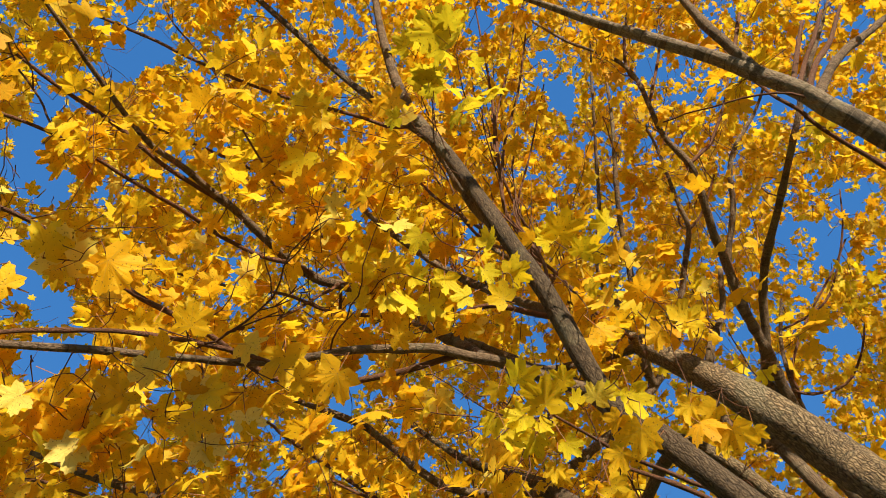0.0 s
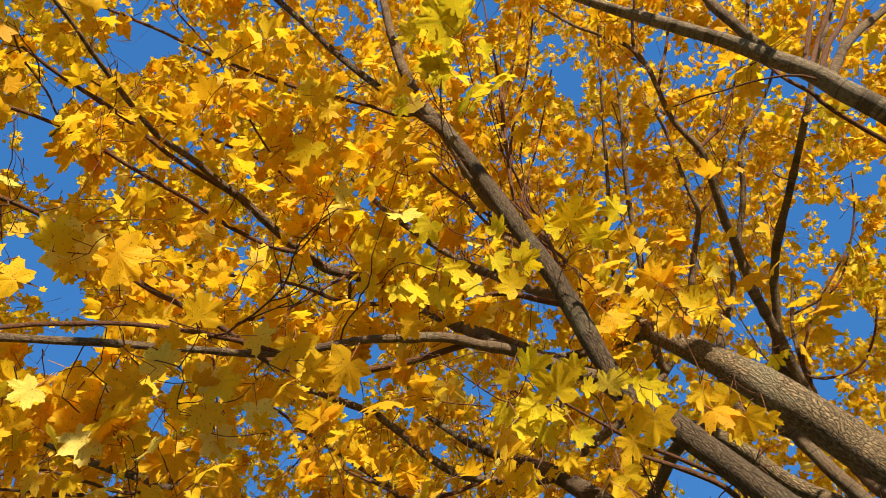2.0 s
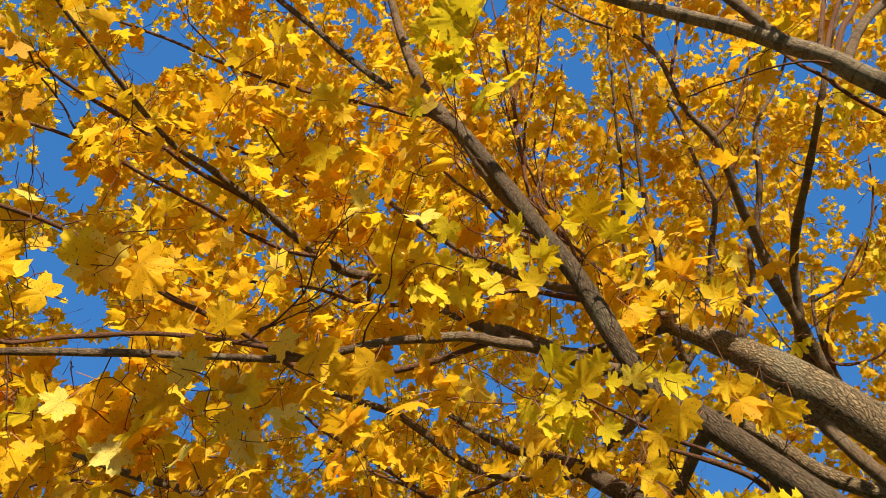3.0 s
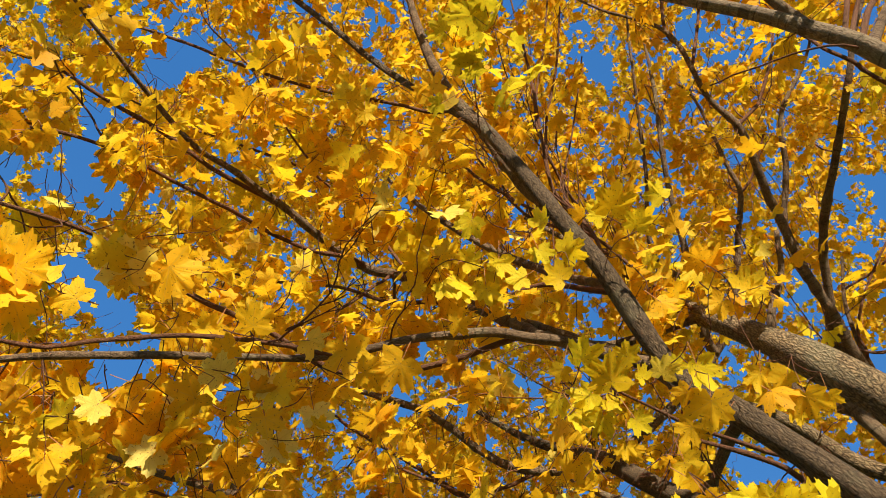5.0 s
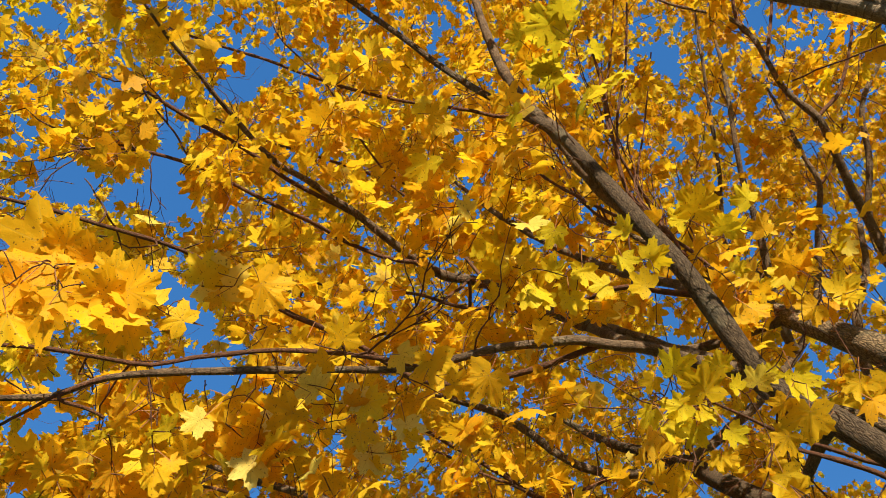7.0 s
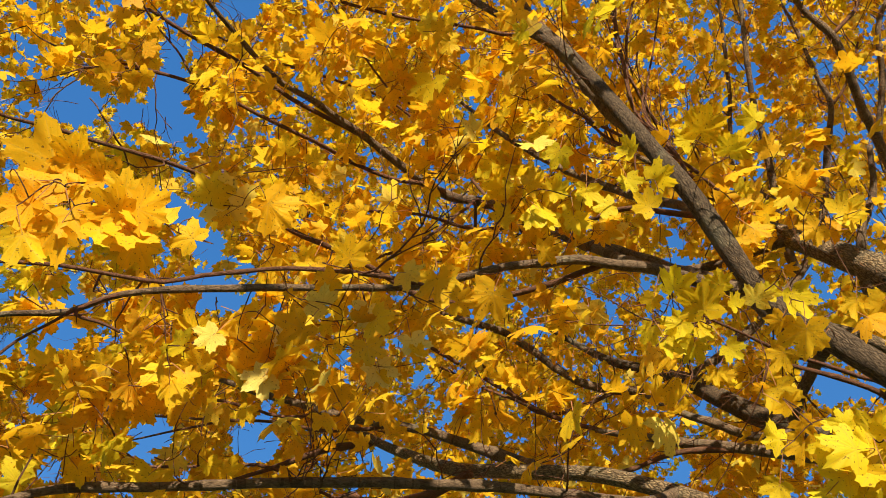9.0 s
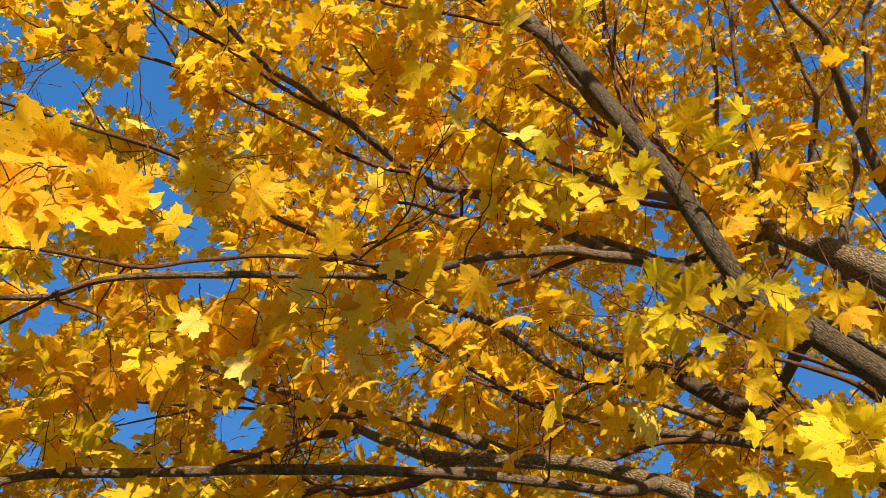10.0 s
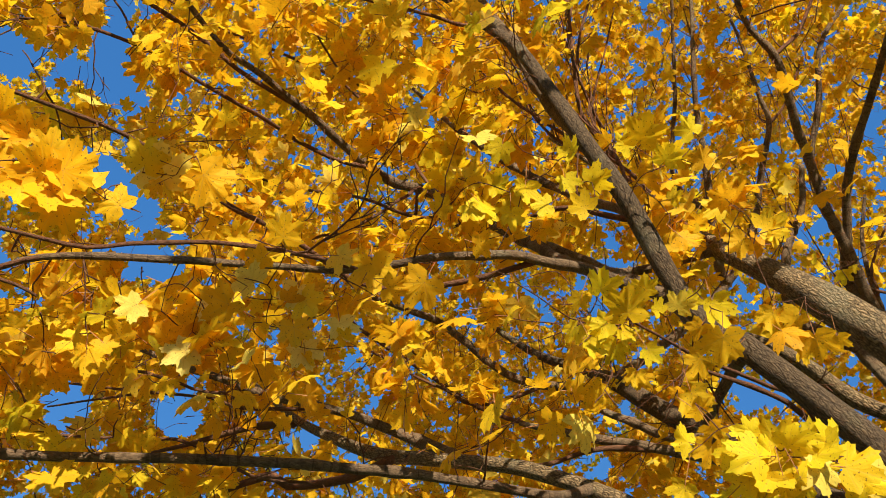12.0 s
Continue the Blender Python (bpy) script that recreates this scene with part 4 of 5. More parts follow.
grow_crown(5, (-1.48, 1.36, 2.95), (.45, .3, .3), 1.85, 1.9, 0.2, 7, 0.077, -1.0, "yellow")
grow_crown(6, (-1.44, 1.38, 2.90), (.4, .25, .25), 1.95, 1.9, 0.2, 7, 0.074, -1.0, "olive")
grow_crown(7, (-0.13, 1.98, 3.16), (.3, .3, .4), 1.85, 1.9, 0.2, 7, 0.077, -1.0, "yellow")
grow_crown(8, (-0.77, 1.84, 3.23), (.9, .35, .3), 1.85, 1.9, 0.2, 7, 0.077, -1.0, "yellow")
grow_crown(11, (-1.56, 1.45, 2.79), (.25, .3, .3), 1.85, 1.9, 0.2, 7, 0.077, -1.0, "yellow")
grow_crown(11, (-0.92, 2.15, 2.98), (.9, .3, .12), 1.85, 1.9, 0.2, 7, 0.077, -1.0, "yellow")
grow_crown(7, (0.14, 1.66, 3.75), (.22, .2, .2), 1.85, 1.9, 0.2, 7, 0.088, -1.0, "green")
grow_crown(6, (-0.10, 1.77, 4.04), (.2, .2, .15), 1.85, 1.9, 0.2, 7, 0.088, -1.0, "green")
grow_crown(6, (0.09, 0.95, 4.02), (.26, .16, .26), 1.85, 1.9, 0.2, 7, 0.088, -1.0, "olive")
grow_crown(3, (-0.43, 0.82, 4.24), (.07, .1, .1), 1.85, 1.9, 0.2, 6, 0.08, -1.0, "olive")
grow_crown(3, (0.53, 1.50, 3.88), (.1, .1, .12), 1.85, 1.9, 0.15, 6, 0.10, -1.0, "green")
grow_crown(4, (0.19, 1.61, 3.83), (.12, .1, .1), 1.85, 1.9, 0.15, 6, 0.095, -1.0, "green")
grow_crown(3, (0.0, 1.53, 3.65), (.12, .1, .08), 1.85, 1.9, 0.15, 6, 0.085, -1.0, "green")
grow_crown(3, (0.10, 1.74, 3.05), (.2, .12, .16), 1.85, 1.9, 0.2, 7, 0.085, -1.0, "yellow")
grow_crown(3, (0.0, 1.86, 2.90), (.14, .12, .16), 1.85, 1.9, 0.2, 7, 0.085, -1.0, "yellow")
grow_crown(6, (-0.42, 1.68, 4.33), (.25, .3, .25), 1.85, 1.9, 0.2, 7, 0.088, -1.0, "green")
grow_crown(52, (-1.13, 1.58, 4.50), (1.3, .6, .9), 1.85, 1.9, 0.2, 9, 0.068, -1.0, "crown")
grow_crown(20, (-1.66, 1.14, 4.67), (.6, .5, .5), 1.85, 1.9, 0.2, 9, 0.068, -1.0, "crown")
grow_crown(26, (-0.46, 1.47, 4.59), (.7, .5, .5), 1.85, 1.9, 0.2, 9, 0.068, -1.0, "crown")
grow_crown(14, (0.48, 2.06, 4.58), (.5, .5, .4), 1.85, 1.9, 0.2, 9, 0.068, -1.0, "crown")
grow_crown(8, (1.32, 1.91, 4.22), (.3, .4, .4), 1.85, 1.9, 0.2, 9, 0.068, -1.0, "crown")
grow_crown(10, (0.72, 2.01, 4.26), (.4, .4, .4), 1.85, 1.9, 0.2, 9, 0.068, -1.0, "crown")
grow_crown(3, (0.75, 1.76, 3.15), (.12, .12, .12), 1.85, 1.9, 0.2, 7, 0.077, -1.0, "yellow")
grow_crown(9, (0.67, 1.87, 3.80), (.24, .15, .13), 1.85, 1.9, 0.2, 7, 0.077, -1.0, "yellow")
grow_crown(5, (0.57, 2.07, 4.20), (.2, .15, .12), 1.85, 1.9, 0.2, 7, 0.077, -1.0, "yellow")
grow_crown(6, (-0.06, 1.22, 4.22), (.2, .12, .12), 1.85, 1.9, 0.2, 7, 0.077, -1.0, "yellow")
grow_crown(6, (0.49, 1.80, 3.72), (.3, .25, .2), 1.85, 1.9, 0.2, 7, 0.077, -1.0, "yellow")
grow_crown(8, (0.07, 1.87, 4.10), (.35, .3, .25), 1.85, 1.9, 0.2, 7, 0.077, -1.0, "yellow")
grow_crown(7, (-0.18, 1.78, 3.19), (.25, .25, .3), 1.85, 1.9, 0.2, 7, 0.077, -1.0, "yellow")
grow_crown(26, (-0.76, 1.95, 3.99), (.9, .4, .3), 1.85, 1.9, 0.2, 9, 0.068, -1.0, "crown")


def crooked_twig(start, way, length, r, depth=0):
    """A bare, crooked twig with bud spurs, kinked where leaf pairs have sat."""
    rows, p = [(*start, r)], start
    count = max(3, int(length / 0.05))
    for i in range(count):
        way = unit(way + rng.normal(0, 0.24, 3) + np.array((0, 0, 0.05)))
        p = p + way * length / count
        now = r * (1 - 0.65 * (i + 1) / count)
        rows.append((*p, now))
        if rng.uniform() < 0.5:
            out = unit(way * 0.7 + rng.normal(0, 0.6, 3))
            if depth < 1 and rng.uniform() < 0.4:
                crooked_twig(p, out, length * 0.45, now * 0.8, depth + 1)
            else:
                tip = p + out * rng.uniform(0.012, 0.05)
                add_twig(np.array([(*p, 0.0018), (*tip, 0.0020), (*(tip + out * 0.008), 0.0008)]), 4, True)
    rows.append((*(p + way * 0.012), 0.0007))
    add_twig(np.array(rows), 5, True)
    return p


def bare_twigs(count, centre, radii):
    where, thick = np.array(NODES), np.array(RADII)
    for _ in range(count):
        p = np.array(centre) + rng.uniform(-1, 1, 3) * radii
        if np.linalg.norm(p - EYE) < 1.5 or in_opening(p, 0.03):
            continue
        gap = np.linalg.norm(where - p, axis=1) + np.where(thick > 0.03, 1.0, 0.0)
        k = int(gap.argmin())
        far = np.linalg.norm(where[k] - p)
        if 0.06 < far < 0.9:
            end = crooked_twig(where[k], unit(p - where[k]), far + 0.12, rng.uniform(0.0026, 0.0042))
            if not in_opening(end):
                spray(end, unit(end - where[k]), 0.05, 3, 0.066, "yellow")


bare_twigs(7, (-1.33, 1.18, 2.94), (.5, .25, .25))
bare_twigs(8, (-0.96, 1.48, 3.16), (.8, .3, .3))
bare_twigs(5, (-0.51, 1.67, 3.09), (.5, .3, .3))
bare_twigs(3, (-1.37, 1.29, 3.64), (.8, .3, .4))
bare_twigs(5, (0.52, 1.72, 3.23), (.4, .25, .25))
bare_twigs(16, (-1.0, 2.6, 3.4), (.8, .4, .3))
bare_twigs(12, (0.5, 3.1, 3.8), (.6, .5, .35))
bare_twigs(10, (0.4, 1.95, 3.0), (.5, .25, .2))
bare_twigs(8, (-1.5, 1.2, 4.4), (.6, .3, .5))


TUFTS = np.array([(0.28, 1.52, 3.07), (-1.13, 0.79, 2.93), (0.56, 1.57, 2.63), (0.74, 1.60, 3.46)])   # clusters whose leaves are slid along the camera's sight lines


def placed_leaf(base, tip, shade):
    """A single leaf placed and faced to fit the camera's view, from the foot of its blade to its tip."""
    base, tip = np.array(base), np.array(tip)
    view = unit(base - EYE)
    heart = TUFTS[np.linalg.norm(TUFTS - base, axis=1).argmin()]
    if shade in ("green", "bright") and np.linalg.norm(base - heart) < 0.4:
        # moved along the sight line only, so neighbours shade it less
        lean = view * float(np.clip(0.7 * (base - heart) @ np.array(SUN_WAY), -0.14, 0.14))
        base, tip = base + lean, tip + lean
    if shade == "yellow":
        up = 0.5 * view + np.array((0, 0, 1.0)) + rng.normal(0, 0.2, 3)
    else:               # faced between the camera and the low sun, to look lit
        up = view - (0.45 if shade == "olive" else 0.8) * np.array(SUN_WAY) + rng.normal(0, 0.28, 3)
    add_leaf(base, tip - base, up, float(np.linalg.norm(tip - base)) * 1.05, shade)
    node = base - unit(tip - base) * 0.05 + np.array((0, 0, 0.03))
    add_stalk(node, base)
    where = np.array(NODES)
    k = int(np.linalg.norm(where - node, axis=1).argmin())
    far = np.linalg.norm(where[k] - node)
    if far < 0.7:
        bend = (where[k] + node) / 2 + rng.normal(0, 0.12, 3) * far
        line = curve_through([(*where[k], 0.0019), (*bend, 0.0016), (*node, 0.0012)], 0.03)
        add_twig(line, 4)
        remember(line, 3)


placed_leaf((0.18, 1.42, 3.07), (0.19, 1.36, 3.10), "green")
placed_leaf((0.25, 1.47, 3.03), (0.25, 1.40, 3.08), "green")
placed_leaf((0.31, 1.48, 3.12), (0.31, 1.44, 3.15), "green")
placed_leaf((0.13, 1.47, 3.09), (0.11, 1.50, 3.07), "green")
placed_leaf((0.20, 1.57, 3.08), (0.15, 1.60, 3.06), "green")
placed_leaf((0.34, 1.51, 3.07), (0.32, 1.48, 3.09), "green")
placed_leaf((0.39, 1.49, 3.06), (0.41, 1.45, 3.09), "green")
placed_leaf((0.43, 1.50, 3.09), (0.46, 1.48, 3.11), "green")
placed_leaf((0.47, 1.45, 3.03), (0.49, 1.51, 2.99), "green")
placed_leaf((0.23, 1.64, 3.06), (0.20, 1.68, 3.03), "green")
placed_leaf((0.16, 1.62, 3.07), (0.19, 1.66, 3.05), "green")
placed_leaf((0.32, 1.64, 3.04), (0.35, 1.67, 3.02), "green")
placed_leaf((0.12, 1.61, 3.11), (0.09, 1.65, 3.09), "green")
placed_leaf((0.25, 1.59, 3.07), (0.28, 1.62, 3.05), "green")
placed_leaf((0.44, 1.52, 3.01), (0.40, 1.54, 2.99), "yellow")
placed_leaf((0.50, 1.54, 2.99), (0.49, 1.61, 2.94), "yellow")
placed_leaf((0.70, 1.65, 3.17), (0.68, 1.69, 3.13), "yellow")
placed_leaf((0.77, 1.66, 3.16), (0.73, 1.70, 3.13), "yellow")
placed_leaf((0.80, 1.67, 3.09), (0.82, 1.73, 3.05), "yellow")
placed_leaf((0.88, 1.71, 3.12), (0.89, 1.75, 3.10), "yellow")
placed_leaf((0.81, 1.78, 3.14), (0.77, 1.80, 3.12), "yellow")
placed_leaf((0.49, 1.75, 3.09), (0.45, 1.79, 3.06), "yellow")
placed_leaf((0.31, 1.79, 3.06), (0.34, 1.82, 3.04), "yellow")
placed_leaf((0.55, 1.66, 3.03), (0.52, 1.67, 3.02), "yellow")
placed_leaf((0.29, 1.78, 3.06), (0.26, 1.80, 3.05), "yellow")
placed_leaf((0.18, 1.81, 3.04), (0.15, 1.78, 3.06), "yellow")
placed_leaf((0.74, 1.57, 3.46), (0.81, 1.55, 3.48), "bright")
placed_leaf((0.67, 1.60, 3.44), (0.62, 1.63, 3.42), "bright")
placed_leaf((0.83, 1.58, 3.40), (0.86, 1.60, 3.39), "bright")
placed_leaf((0.78, 1.60, 3.45), (0.75, 1.55, 3.48), "bright")
placed_leaf((0.74, 1.65, 3.47), (0.69, 1.63, 3.48), "bright")
placed_leaf((0.67, 1.62, 3.55), (0.64, 1.59, 3.57), "bright")
placed_leaf((-1.18, 0.71, 2.97), (-1.19, 0.62, 3.05), "bright")
placed_leaf((-1.15, 0.73, 2.99), (-1.12, 0.68, 3.04), "bright")
placed_leaf((-1.09, 0.77, 2.97), (-1.10, 0.72, 3.01), "bright")
placed_leaf((-1.01, 0.82, 2.91), (-0.93, 0.81, 2.94), "bright")
placed_leaf((-1.04, 0.79, 2.94), (-1.02, 0.75, 2.98), "bright")
placed_leaf((-1.22, 0.72, 2.93), (-1.28, 0.69, 2.94), "bright")
placed_leaf((-1.24, 0.76, 2.90), (-1.30, 0.78, 2.86), "bright")
placed_leaf((-1.20, 0.82, 2.87), (-1.26, 0.86, 2.83), "bright")
placed_leaf((-1.11, 0.85, 2.90), (-1.06, 0.90, 2.87), "bright")
placed_leaf((-1.06, 0.86, 2.90), (-1.00, 0.91, 2.87), "bright")
placed_leaf((-1.13, 0.78, 2.95), (-1.17, 0.74, 2.98), "bright")
placed_leaf((-1.26, 0.80, 2.85), (-1.23, 0.86, 2.81), "bright")
placed_leaf((-1.05, 0.90, 2.90), (-1.10, 0.94, 2.86), "bright")
placed_leaf((-0.95, 0.95, 2.95), (-0.99, 0.91, 2.97), "bright")
placed_leaf((-1.21, 0.77, 2.91), (-1.26, 0.75, 2.93), "bright")
placed_leaf((-1.16, 0.80, 2.90), (-1.13, 0.85, 2.86), "bright")
placed_leaf((-1.12, 0.80, 2.90), (-1.07, 0.81, 2.92), "bright")
placed_leaf((-1.00, 0.87, 2.93), (-1.06, 0.82, 2.96), "bright")
placed_leaf((-1.27, 0.75, 2.92), (-1.22, 0.80, 2.89), "bright")
placed_leaf((-1.17, 0.75, 2.94), (-1.23, 0.73, 2.95), "bright")
placed_leaf((-1.06, 0.82, 2.91), (-1.10, 0.77, 2.94), "bright")
placed_leaf((-1.14, 1.18, 3.45), (-1.10, 1.12, 3.50), "bright")
placed_leaf((-1.11, 1.23, 3.41), (-1.15, 1.23, 3.40), "bright")
placed_leaf((-0.95, 1.20, 3.40), (-0.89, 1.27, 3.35), "bright")
placed_leaf((-0.98, 1.21, 3.39), (-1.00, 1.18, 3.41), "bright")
placed_leaf((-0.73, 1.37, 3.30), (-0.72, 1.31, 3.35), "bright")
placed_leaf((-0.86, 1.35, 3.29), (-0.87, 1.31, 3.32), "bright")
placed_leaf((-1.26, 1.11, 3.68), (-1.23, 1.11, 3.69), "yellow")
placed_leaf((-1.43, 0.96, 3.91), (-1.39, 1.00, 3.89), "yellow")
placed_leaf((-1.46, 0.97, 3.90), (-1.51, 0.97, 3.88), "yellow")
placed_leaf((-1.56, 0.93, 3.92), (-1.60, 0.91, 3.92), "yellow")
placed_leaf((-1.50, 0.98, 3.88), (-1.46, 1.01, 3.87), "yellow")
placed_leaf((-1.57, 0.96, 3.89), (-1.61, 0.96, 3.87), "yellow")
placed_leaf((-1.12, 1.20, 4.17), (-1.16, 1.17, 4.19), "yellow")
placed_leaf((-0.40, 0.96, 3.86), (-0.35, 0.96, 3.87), "bright")
placed_leaf((-0.42, 0.93, 3.88), (-0.45, 0.91, 3.90), "bright")
placed_leaf((-0.38, 1.04, 3.93), (-0.38, 1.07, 3.90), "yellow")
placed_leaf((-0.79, 1.29, 2.95), (-0.86, 1.31, 2.92), "yellow")
placed_leaf((-0.67, 1.38, 3.04), (-0.62, 1.38, 3.05), "yellow")
placed_leaf((-0.73, 1.42, 2.98), (-0.75, 1.41, 2.99), "yellow")
placed_leaf((-0.52, 1.48, 2.98), (-0.54, 1.45, 3.00), "yellow")
placed_leaf((-0.97, 1.44, 2.92), (-1.00, 1.46, 2.90), "yellow")
placed_leaf((-0.91, 1.45, 2.92), (-0.94, 1.43, 2.93), "yellow")
placed_leaf((-0.63, 1.50, 2.94), (-0.62, 1.53, 2.91), "yellow")
placed_leaf((-0.66, 1.45, 2.97), (-0.68, 1.46, 2.96), "yellow")
placed_leaf((-0.83, 1.52, 3.01), (-0.85, 1.54, 2.99), "yellow")
placed_leaf((-0.77, 1.58, 2.97), (-0.77, 1.62, 2.94), "yellow")
placed_leaf((-0.73, 1.28, 3.11), (-0.78, 1.29, 3.09), "yellow")
placed_leaf((-0.85, 1.28, 3.08), (-0.84, 1.30, 3.07), "yellow")
placed_leaf((-1.21, 1.21, 3.07), (-1.17, 1.24, 3.05), "yellow")
placed_leaf((-1.21, 1.22, 2.93), (-1.25, 1.23, 2.91), "yellow")
placed_leaf((-1.18, 1.25, 2.91), (-1.21, 1.26, 2.90), "yellow")
placed_leaf((-1.21, 1.19, 2.95), (-1.24, 1.21, 2.93), "yellow")
placed_leaf((0.55, 1.56, 2.66), (0.59, 1.52, 2.71), "green")
placed_leaf((0.52, 1.56, 2.70), (0.50, 1.53, 2.72), "green")
placed_leaf((0.45, 1.56, 2.65), (0.42, 1.59, 2.62), "green")
placed_leaf((0.56, 1.58, 2.63), (0.59, 1.61, 2.61), "green")
placed_leaf((0.49, 1.63, 2.62), (0.44, 1.66, 2.59), "green")
placed_leaf((0.53, 1.62, 2.62), (0.50, 1.65, 2.59), "green")
placed_leaf((0.35, 1.56, 2.68), (0.31, 1.53, 2.70), "green")
placed_leaf((0.55, 1.65, 2.60), (0.57, 1.69, 2.57), "green")
placed_leaf((0.34, 1.66, 2.62), (0.32, 1.69, 2.59), "green")
placed_leaf((0.48, 1.57, 2.71), (0.45, 1.57, 2.70), "green")
placed_leaf((0.51, 1.59, 2.64), (0.48, 1.57, 2.66), "green")
placed_leaf((0.58, 1.55, 2.67), (0.62, 1.53, 2.68), "green")
placed_leaf((0.58, 1.65, 2.59), (0.61, 1.64, 2.61), "green")
placed_leaf((0.44, 1.68, 2.60), (0.40, 1.68, 2.59), "green")
placed_leaf((0.52, 1.68, 2.59), (0.48, 1.69, 2.57), "green")
placed_leaf((0.42, 1.59, 2.74), (0.45, 1.62, 2.72), "yellow")
placed_leaf((0.42, 1.63, 2.71), (0.40, 1.67, 2.67), "yellow")
placed_leaf((0.41, 1.65, 2.89), (0.43, 1.70, 2.85), "yellow")
placed_leaf((0.41, 1.64, 2.83), (0.46, 1.66, 2.83), "yellow")
placed_leaf((0.37, 1.64, 2.89), (0.35, 1.62, 2.90), "yellow")
placed_leaf((0.28, 1.67, 2.98), (0.27, 1.70, 2.95), "yellow")
placed_leaf((0.16, 1.76, 3.01), (0.20, 1.80, 2.98), "yellow")
placed_leaf((0.12, 1.85, 3.06), (0.18, 1.84, 3.08), "yellow")
placed_leaf((-0.31, 1.46, 3.17), (-0.37, 1.51, 3.12), "yellow")
placed_leaf((-0.41, 1.46, 3.15), (-0.35, 1.48, 3.15), "yellow")
placed_leaf((-0.04, 1.62, 3.22), (-0.03, 1.68, 3.18), "yellow")
placed_leaf((0.55, 1.48, 2.61), (0.55, 1.43, 2.65), "green")
placed_leaf((0.60, 1.51, 2.61), (0.67, 1.49, 2.64), "green")
placed_leaf((0.49, 1.52, 2.61), (0.42, 1.49, 2.64), "green")
placed_leaf((0.53, 1.57, 2.60), (0.44, 1.58, 2.59), "green")
placed_leaf((0.60, 1.52, 2.58), (0.67, 1.54, 2.56), "green")
placed_leaf((0.68, 1.54, 2.59), (0.76, 1.52, 2.62), "green")
placed_leaf((0.72, 1.58, 2.58), (0.79, 1.61, 2.57), "green")
placed_leaf((0.48, 1.50, 2.66), (0.47, 1.47, 2.69), "green")
placed_leaf((0.64, 1.48, 2.61), (0.62, 1.43, 2.65), "green")
placed_leaf((0.54, 1.55, 2.57), (0.55, 1.59, 2.53), "green")
placed_leaf((0.76, 1.59, 2.59), (0.82, 1.63, 2.55), "green")
placed_leaf((0.52, 1.53, 2.63), (0.50, 1.50, 2.66), "green")
placed_leaf((0.57, 1.53, 2.56), (0.60, 1.57, 2.53), "green")

placed_leaf((-0.79, 1.48, 3.47), (-0.80, 1.42, 3.50), "bright")
placed_leaf((-1.12, 1.25, 3.48), (-1.10, 1.15, 3.54), "bright")
placed_leaf((-1.12, 1.27, 3.46), (-1.09, 1.30, 3.44), "bright")
placed_leaf((-0.99, 1.32, 3.50), (-1.03, 1.26, 3.50), "bright")
placed_leaf((-0.98, 1.31, 3.51), (-0.94, 1.27, 3.54), "bright")
placed_leaf((-0.41, 1.10, 4.10), (-0.43, 1.02, 4.12), "bright")
placed_leaf((-0.47, 1.07, 4.13), (-0.49, 1.01, 4.14), "bright")
placed_leaf((0.43, 1.53, 3.94), (0.46, 1.44, 3.98), "green")
placed_leaf((0.52, 1.57, 3.86), (0.55, 1.50, 3.89), "green")
placed_leaf((0.39, 1.58, 3.96), (0.34, 1.53, 3.98), "green")
placed_leaf((-0.87, 1.41, 3.36), (-0.90, 1.43, 3.31), "bright")
placed_leaf((-0.50, 1.28, 4.13), (-0.53, 1.35, 4.07), "green")
placed_leaf((-0.51, 1.60, 3.41), (-0.50, 1.67, 3.33), "yellow")
placed_leaf((-0.87, 1.37, 3.03), (-0.86, 1.41, 2.98), "pale")
placed_leaf((-0.93, 1.41, 2.90), (-0.98, 1.41, 2.85), "pale")
placed_leaf((-0.65, 1.38, 3.08), (-0.67, 1.41, 3.03), "pale")
placed_leaf((-0.54, 1.47, 3.03), (-0.52, 1.50, 2.98), "pale")
placed_leaf((-0.64, 1.49, 2.96), (-0.62, 1.53, 2.91), "pale")
placed_leaf((-1.02, 1.26, 2.93), (-1.06, 1.25, 2.89), "pale")
placed_leaf((-0.00, 1.44, 3.57), (-0.01, 1.48, 3.52), "green")
placed_leaf((0.13, 1.42, 3.57), (0.15, 1.45, 3.53), "green")
placed_leaf((0.22, 1.47, 3.62), (0.28, 1.43, 3.62), "green")
placed_leaf((-0.05, 1.49, 3.50), (-0.05, 1.53, 3.45), "green")
placed_leaf((-0.18, 1.46, 3.50), (-0.16, 1.49, 3.46), "green")
placed_leaf((-0.10, 1.48, 3.64), (-0.04, 1.46, 3.64), "green")
placed_leaf((0.43, 1.35, 3.55), (0.45, 1.30, 3.57), "green")
placed_leaf((0.53, 1.33, 3.67), (0.49, 1.29, 3.70), "green")
placed_leaf((0.46, 1.48, 3.52), (0.49, 1.45, 3.52), "bright")
placed_leaf((0.53, 1.33, 3.50), (0.51, 1.28, 3.53), "bright")
placed_leaf((0.07, 1.55, 3.61), (0.01, 1.55, 3.60), "green")
placed_leaf((0.14, 1.34, 3.60), (0.18, 1.30, 3.62), "green")
placed_leaf((-0.18, 1.46, 3.67), (-0.12, 1.43, 3.68), "bright")
placed_leaf((-0.28, 1.48, 3.53), (-0.24, 1.44, 3.55), "green")
placed_leaf((0.18, 1.46, 3.47), (0.13, 1.43, 3.50), "green")
placed_leaf((-0.07, 1.29, 3.59), (-0.10, 1.33, 3.55), "green")
placed_leaf((0.47, 1.53, 3.39), (0.51, 1.53, 3.35), "bright")
placed_leaf((0.58, 1.45, 3.43), (0.52, 1.44, 3.45), "bright")
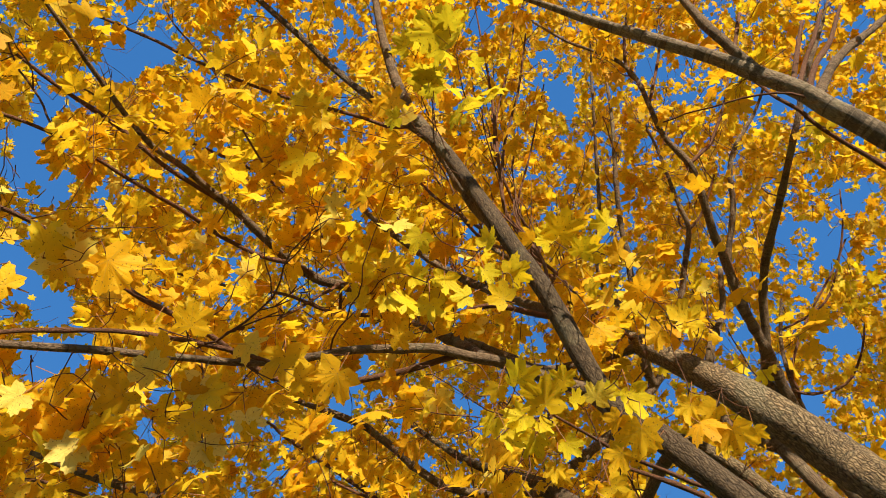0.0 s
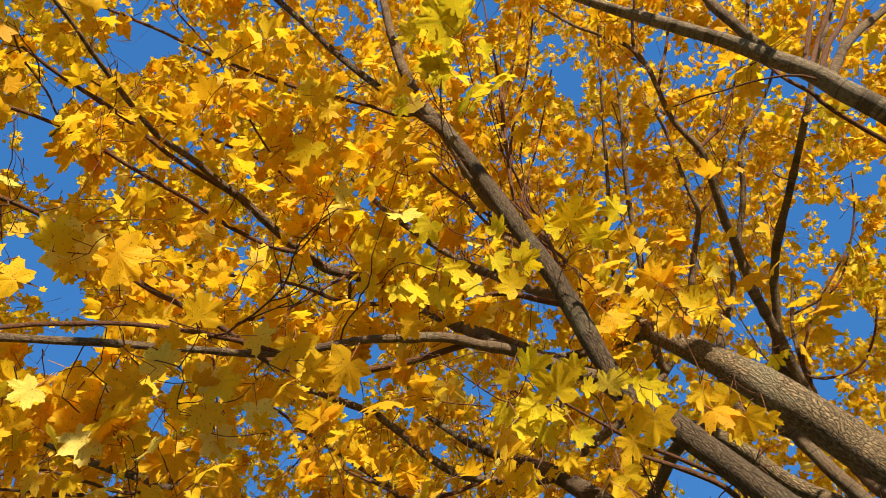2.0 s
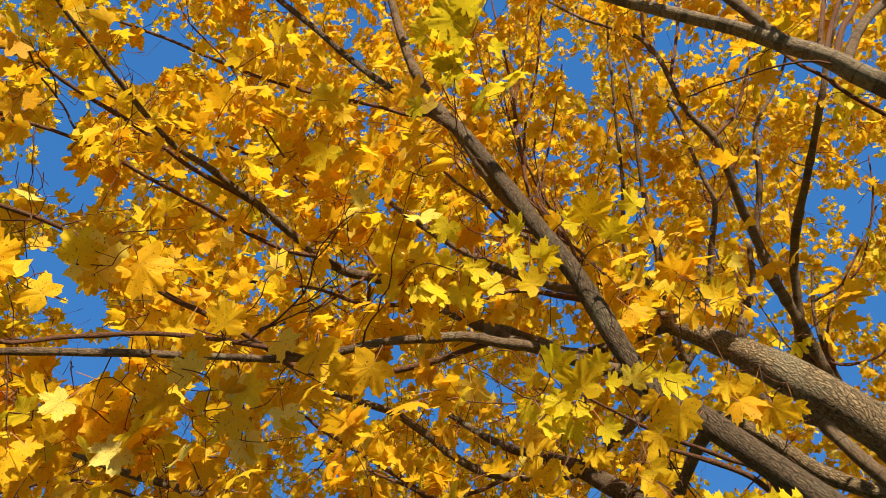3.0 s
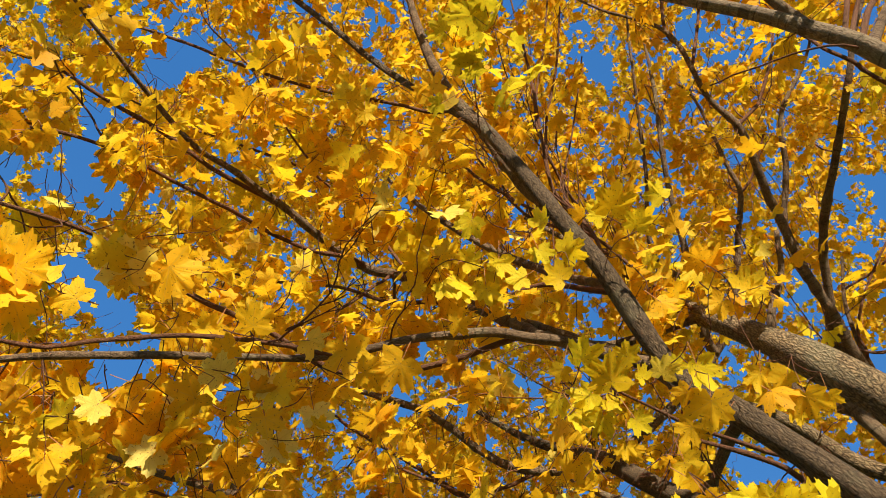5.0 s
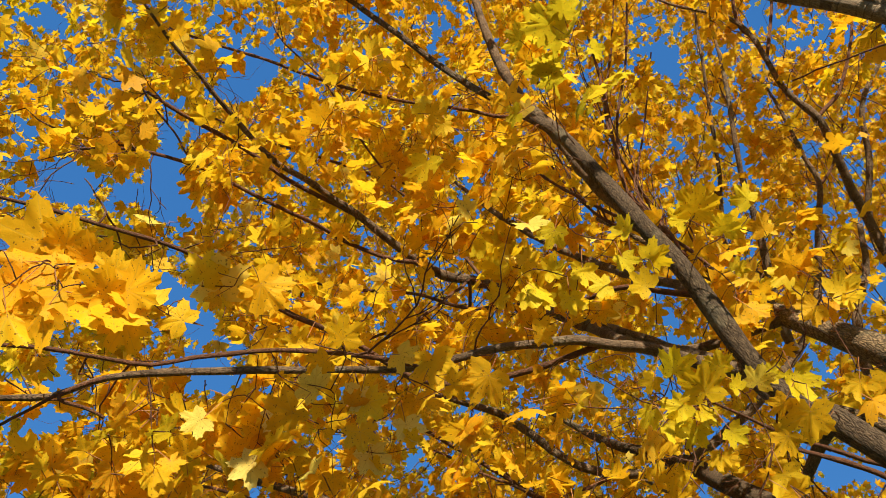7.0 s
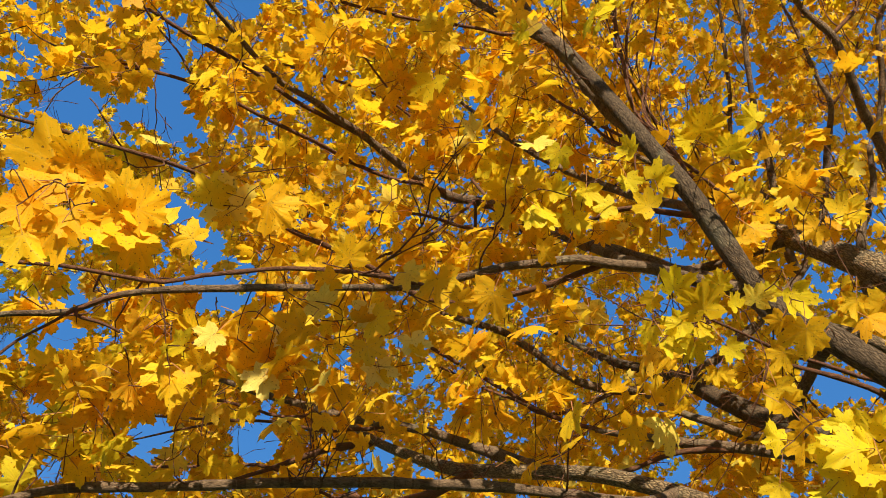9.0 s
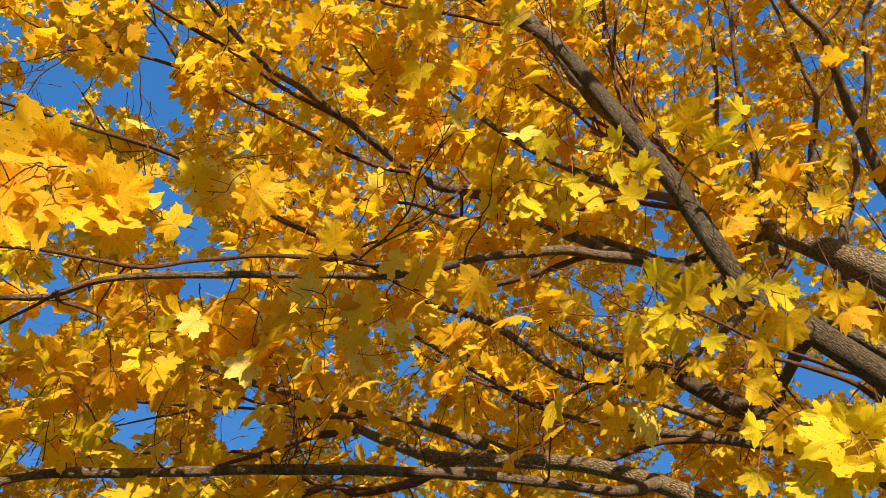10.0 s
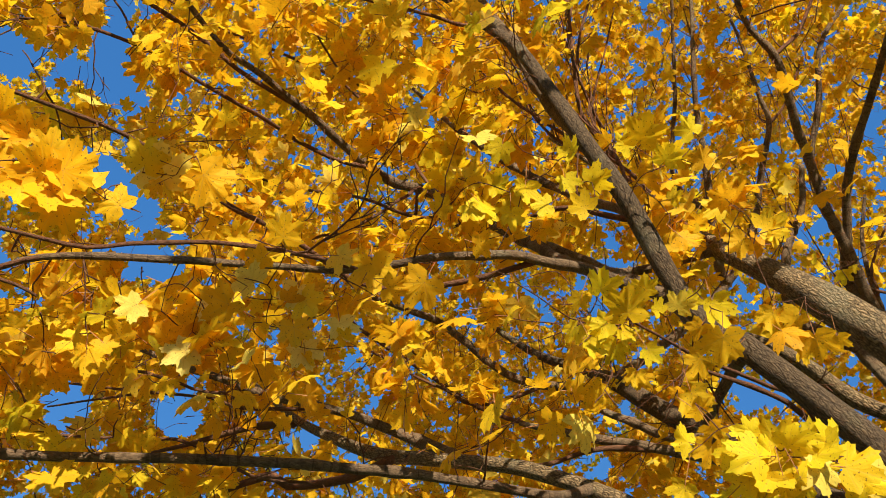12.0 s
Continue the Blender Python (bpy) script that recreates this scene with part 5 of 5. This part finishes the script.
placed_leaf((-0.16, 1.58, 3.46), (-0.10, 1.57, 3.45), "bright")


def build_leaves():
    """The 300 leaves nearest to the camera's spot are parts of their own; the rest is one crown of small blades."""
    order = sorted(range(len(LEAVES)), key=lambda i: float(np.linalg.norm(LEAVES[i][0] - EYE)))
    near = set(order[:300])
    meshes, heap = {}, {}
    forms = []
    for half, rings in ((HALF, 2), (SIMPLE, 1), (COARSE, 1)):
        rim = outline(half)
        n = len(rim)
        tri = [(0, 1 + (i + 1) % n, 1 + i) for i in range(n)]
        flat = np.vstack([[(0, 0)], rim])
        if rings == 2:
            flat = np.vstack([[(0, 0)], rim * 0.52, rim])
            for i in range(n):
                j = (i + 1) % n
                tri += [(1 + i, 1 + j, 1 + n + j), (1 + i, 1 + n + j, 1 + n + i)]
        tops = [np.c_[flat, blade(flat, *v, k)] for k, v in enumerate(VARIANTS)]
        forms.append((flat, np.array(tri), tops))
    for i, (place, midrib, up, length, shade) in enumerate(LEAVES):
        side = np.cross(midrib, up)
        turn = np.stack([side, midrib, up], 1)
        kind = int(rng.integers(len(VARIANTS)))
        if i in near:
            shade = {"crown": "yellow", "crown_gold": "yellow", "crown_green": "green", "crown_olive": "olive"}.get(shade, shade)
            key = (kind, shade)
            if key not in meshes:
                meshes[key] = leaf_mesh(*VARIANTS[kind], kind)
            ob = part("leaf", meshes[key], MATERIALS[shade], tree, "yellow-green maple leaf" if shade == "green" else "")
            m = Matrix([list(turn[r] * length) + [place[r]] for r in range(3)] + [[0, 0, 0, 1]])
            ob.matrix_basis = m
        else:
            shade = {"yellow": "crown_gold", "green": "crown_green", "bright": "crown", "pale": "crown", "olive": "crown_olive"}.get(shade, shade)
            far = np.linalg.norm(place - EYE)
            form = 0 if far < 2.9 else 1 if far < 5.2 else 2
            heap.setdefault((shade, form), []).append(forms[form][2][kind] * length @ turn.T + place)
    for (shade, form), items in heap.items():
        flat, tri, _ = forms[form]
        n = len(flat)
        verts = np.concatenate(items)
        count = len(items)
        faces = (tri[None] + (np.arange(count) * n)[:, None, None]).reshape(-1, 3)
        mesh = bpy.data.meshes.new("foliage")
        mesh.vertices.add(len(verts))
        mesh.vertices.foreach_set("co", verts.ravel())
        mesh.loops.add(faces.size)
        mesh.loops.foreach_set("vertex_index", faces.ravel())
        mesh.polygons.add(len(faces))
        mesh.polygons.foreach_set("loop_start", np.arange(len(faces)) * 3)
        mesh.uv_layers.new(name="uv").data.foreach_set("uv", np.tile(flat[tri].reshape(-1, 2), (count, 1)).ravel())
        mesh.update(calc_edges=True)
        mesh.polygons.foreach_set("use_smooth", np.ones(len(faces), bool))
        tagged(part("foliage", mesh, MATERIALS[shade], tree), kind="stuff")
    mesh = bpy.data.meshes.new("leaf_stalk")
    mesh.from_pydata([tuple(v) for v in STALK_V], [], STALK_F)
    tagged(part("leaf_stalk", mesh, MATERIALS["petiole"], tree), kind="stuff")
    tagged(part("fine_twig", to_mesh("fine_twig", [v for block in TWIG_V for v in block], TWIG_F, TWIG_UV), MATERIALS["twig"], tree), kind="stuff")


build_leaves()
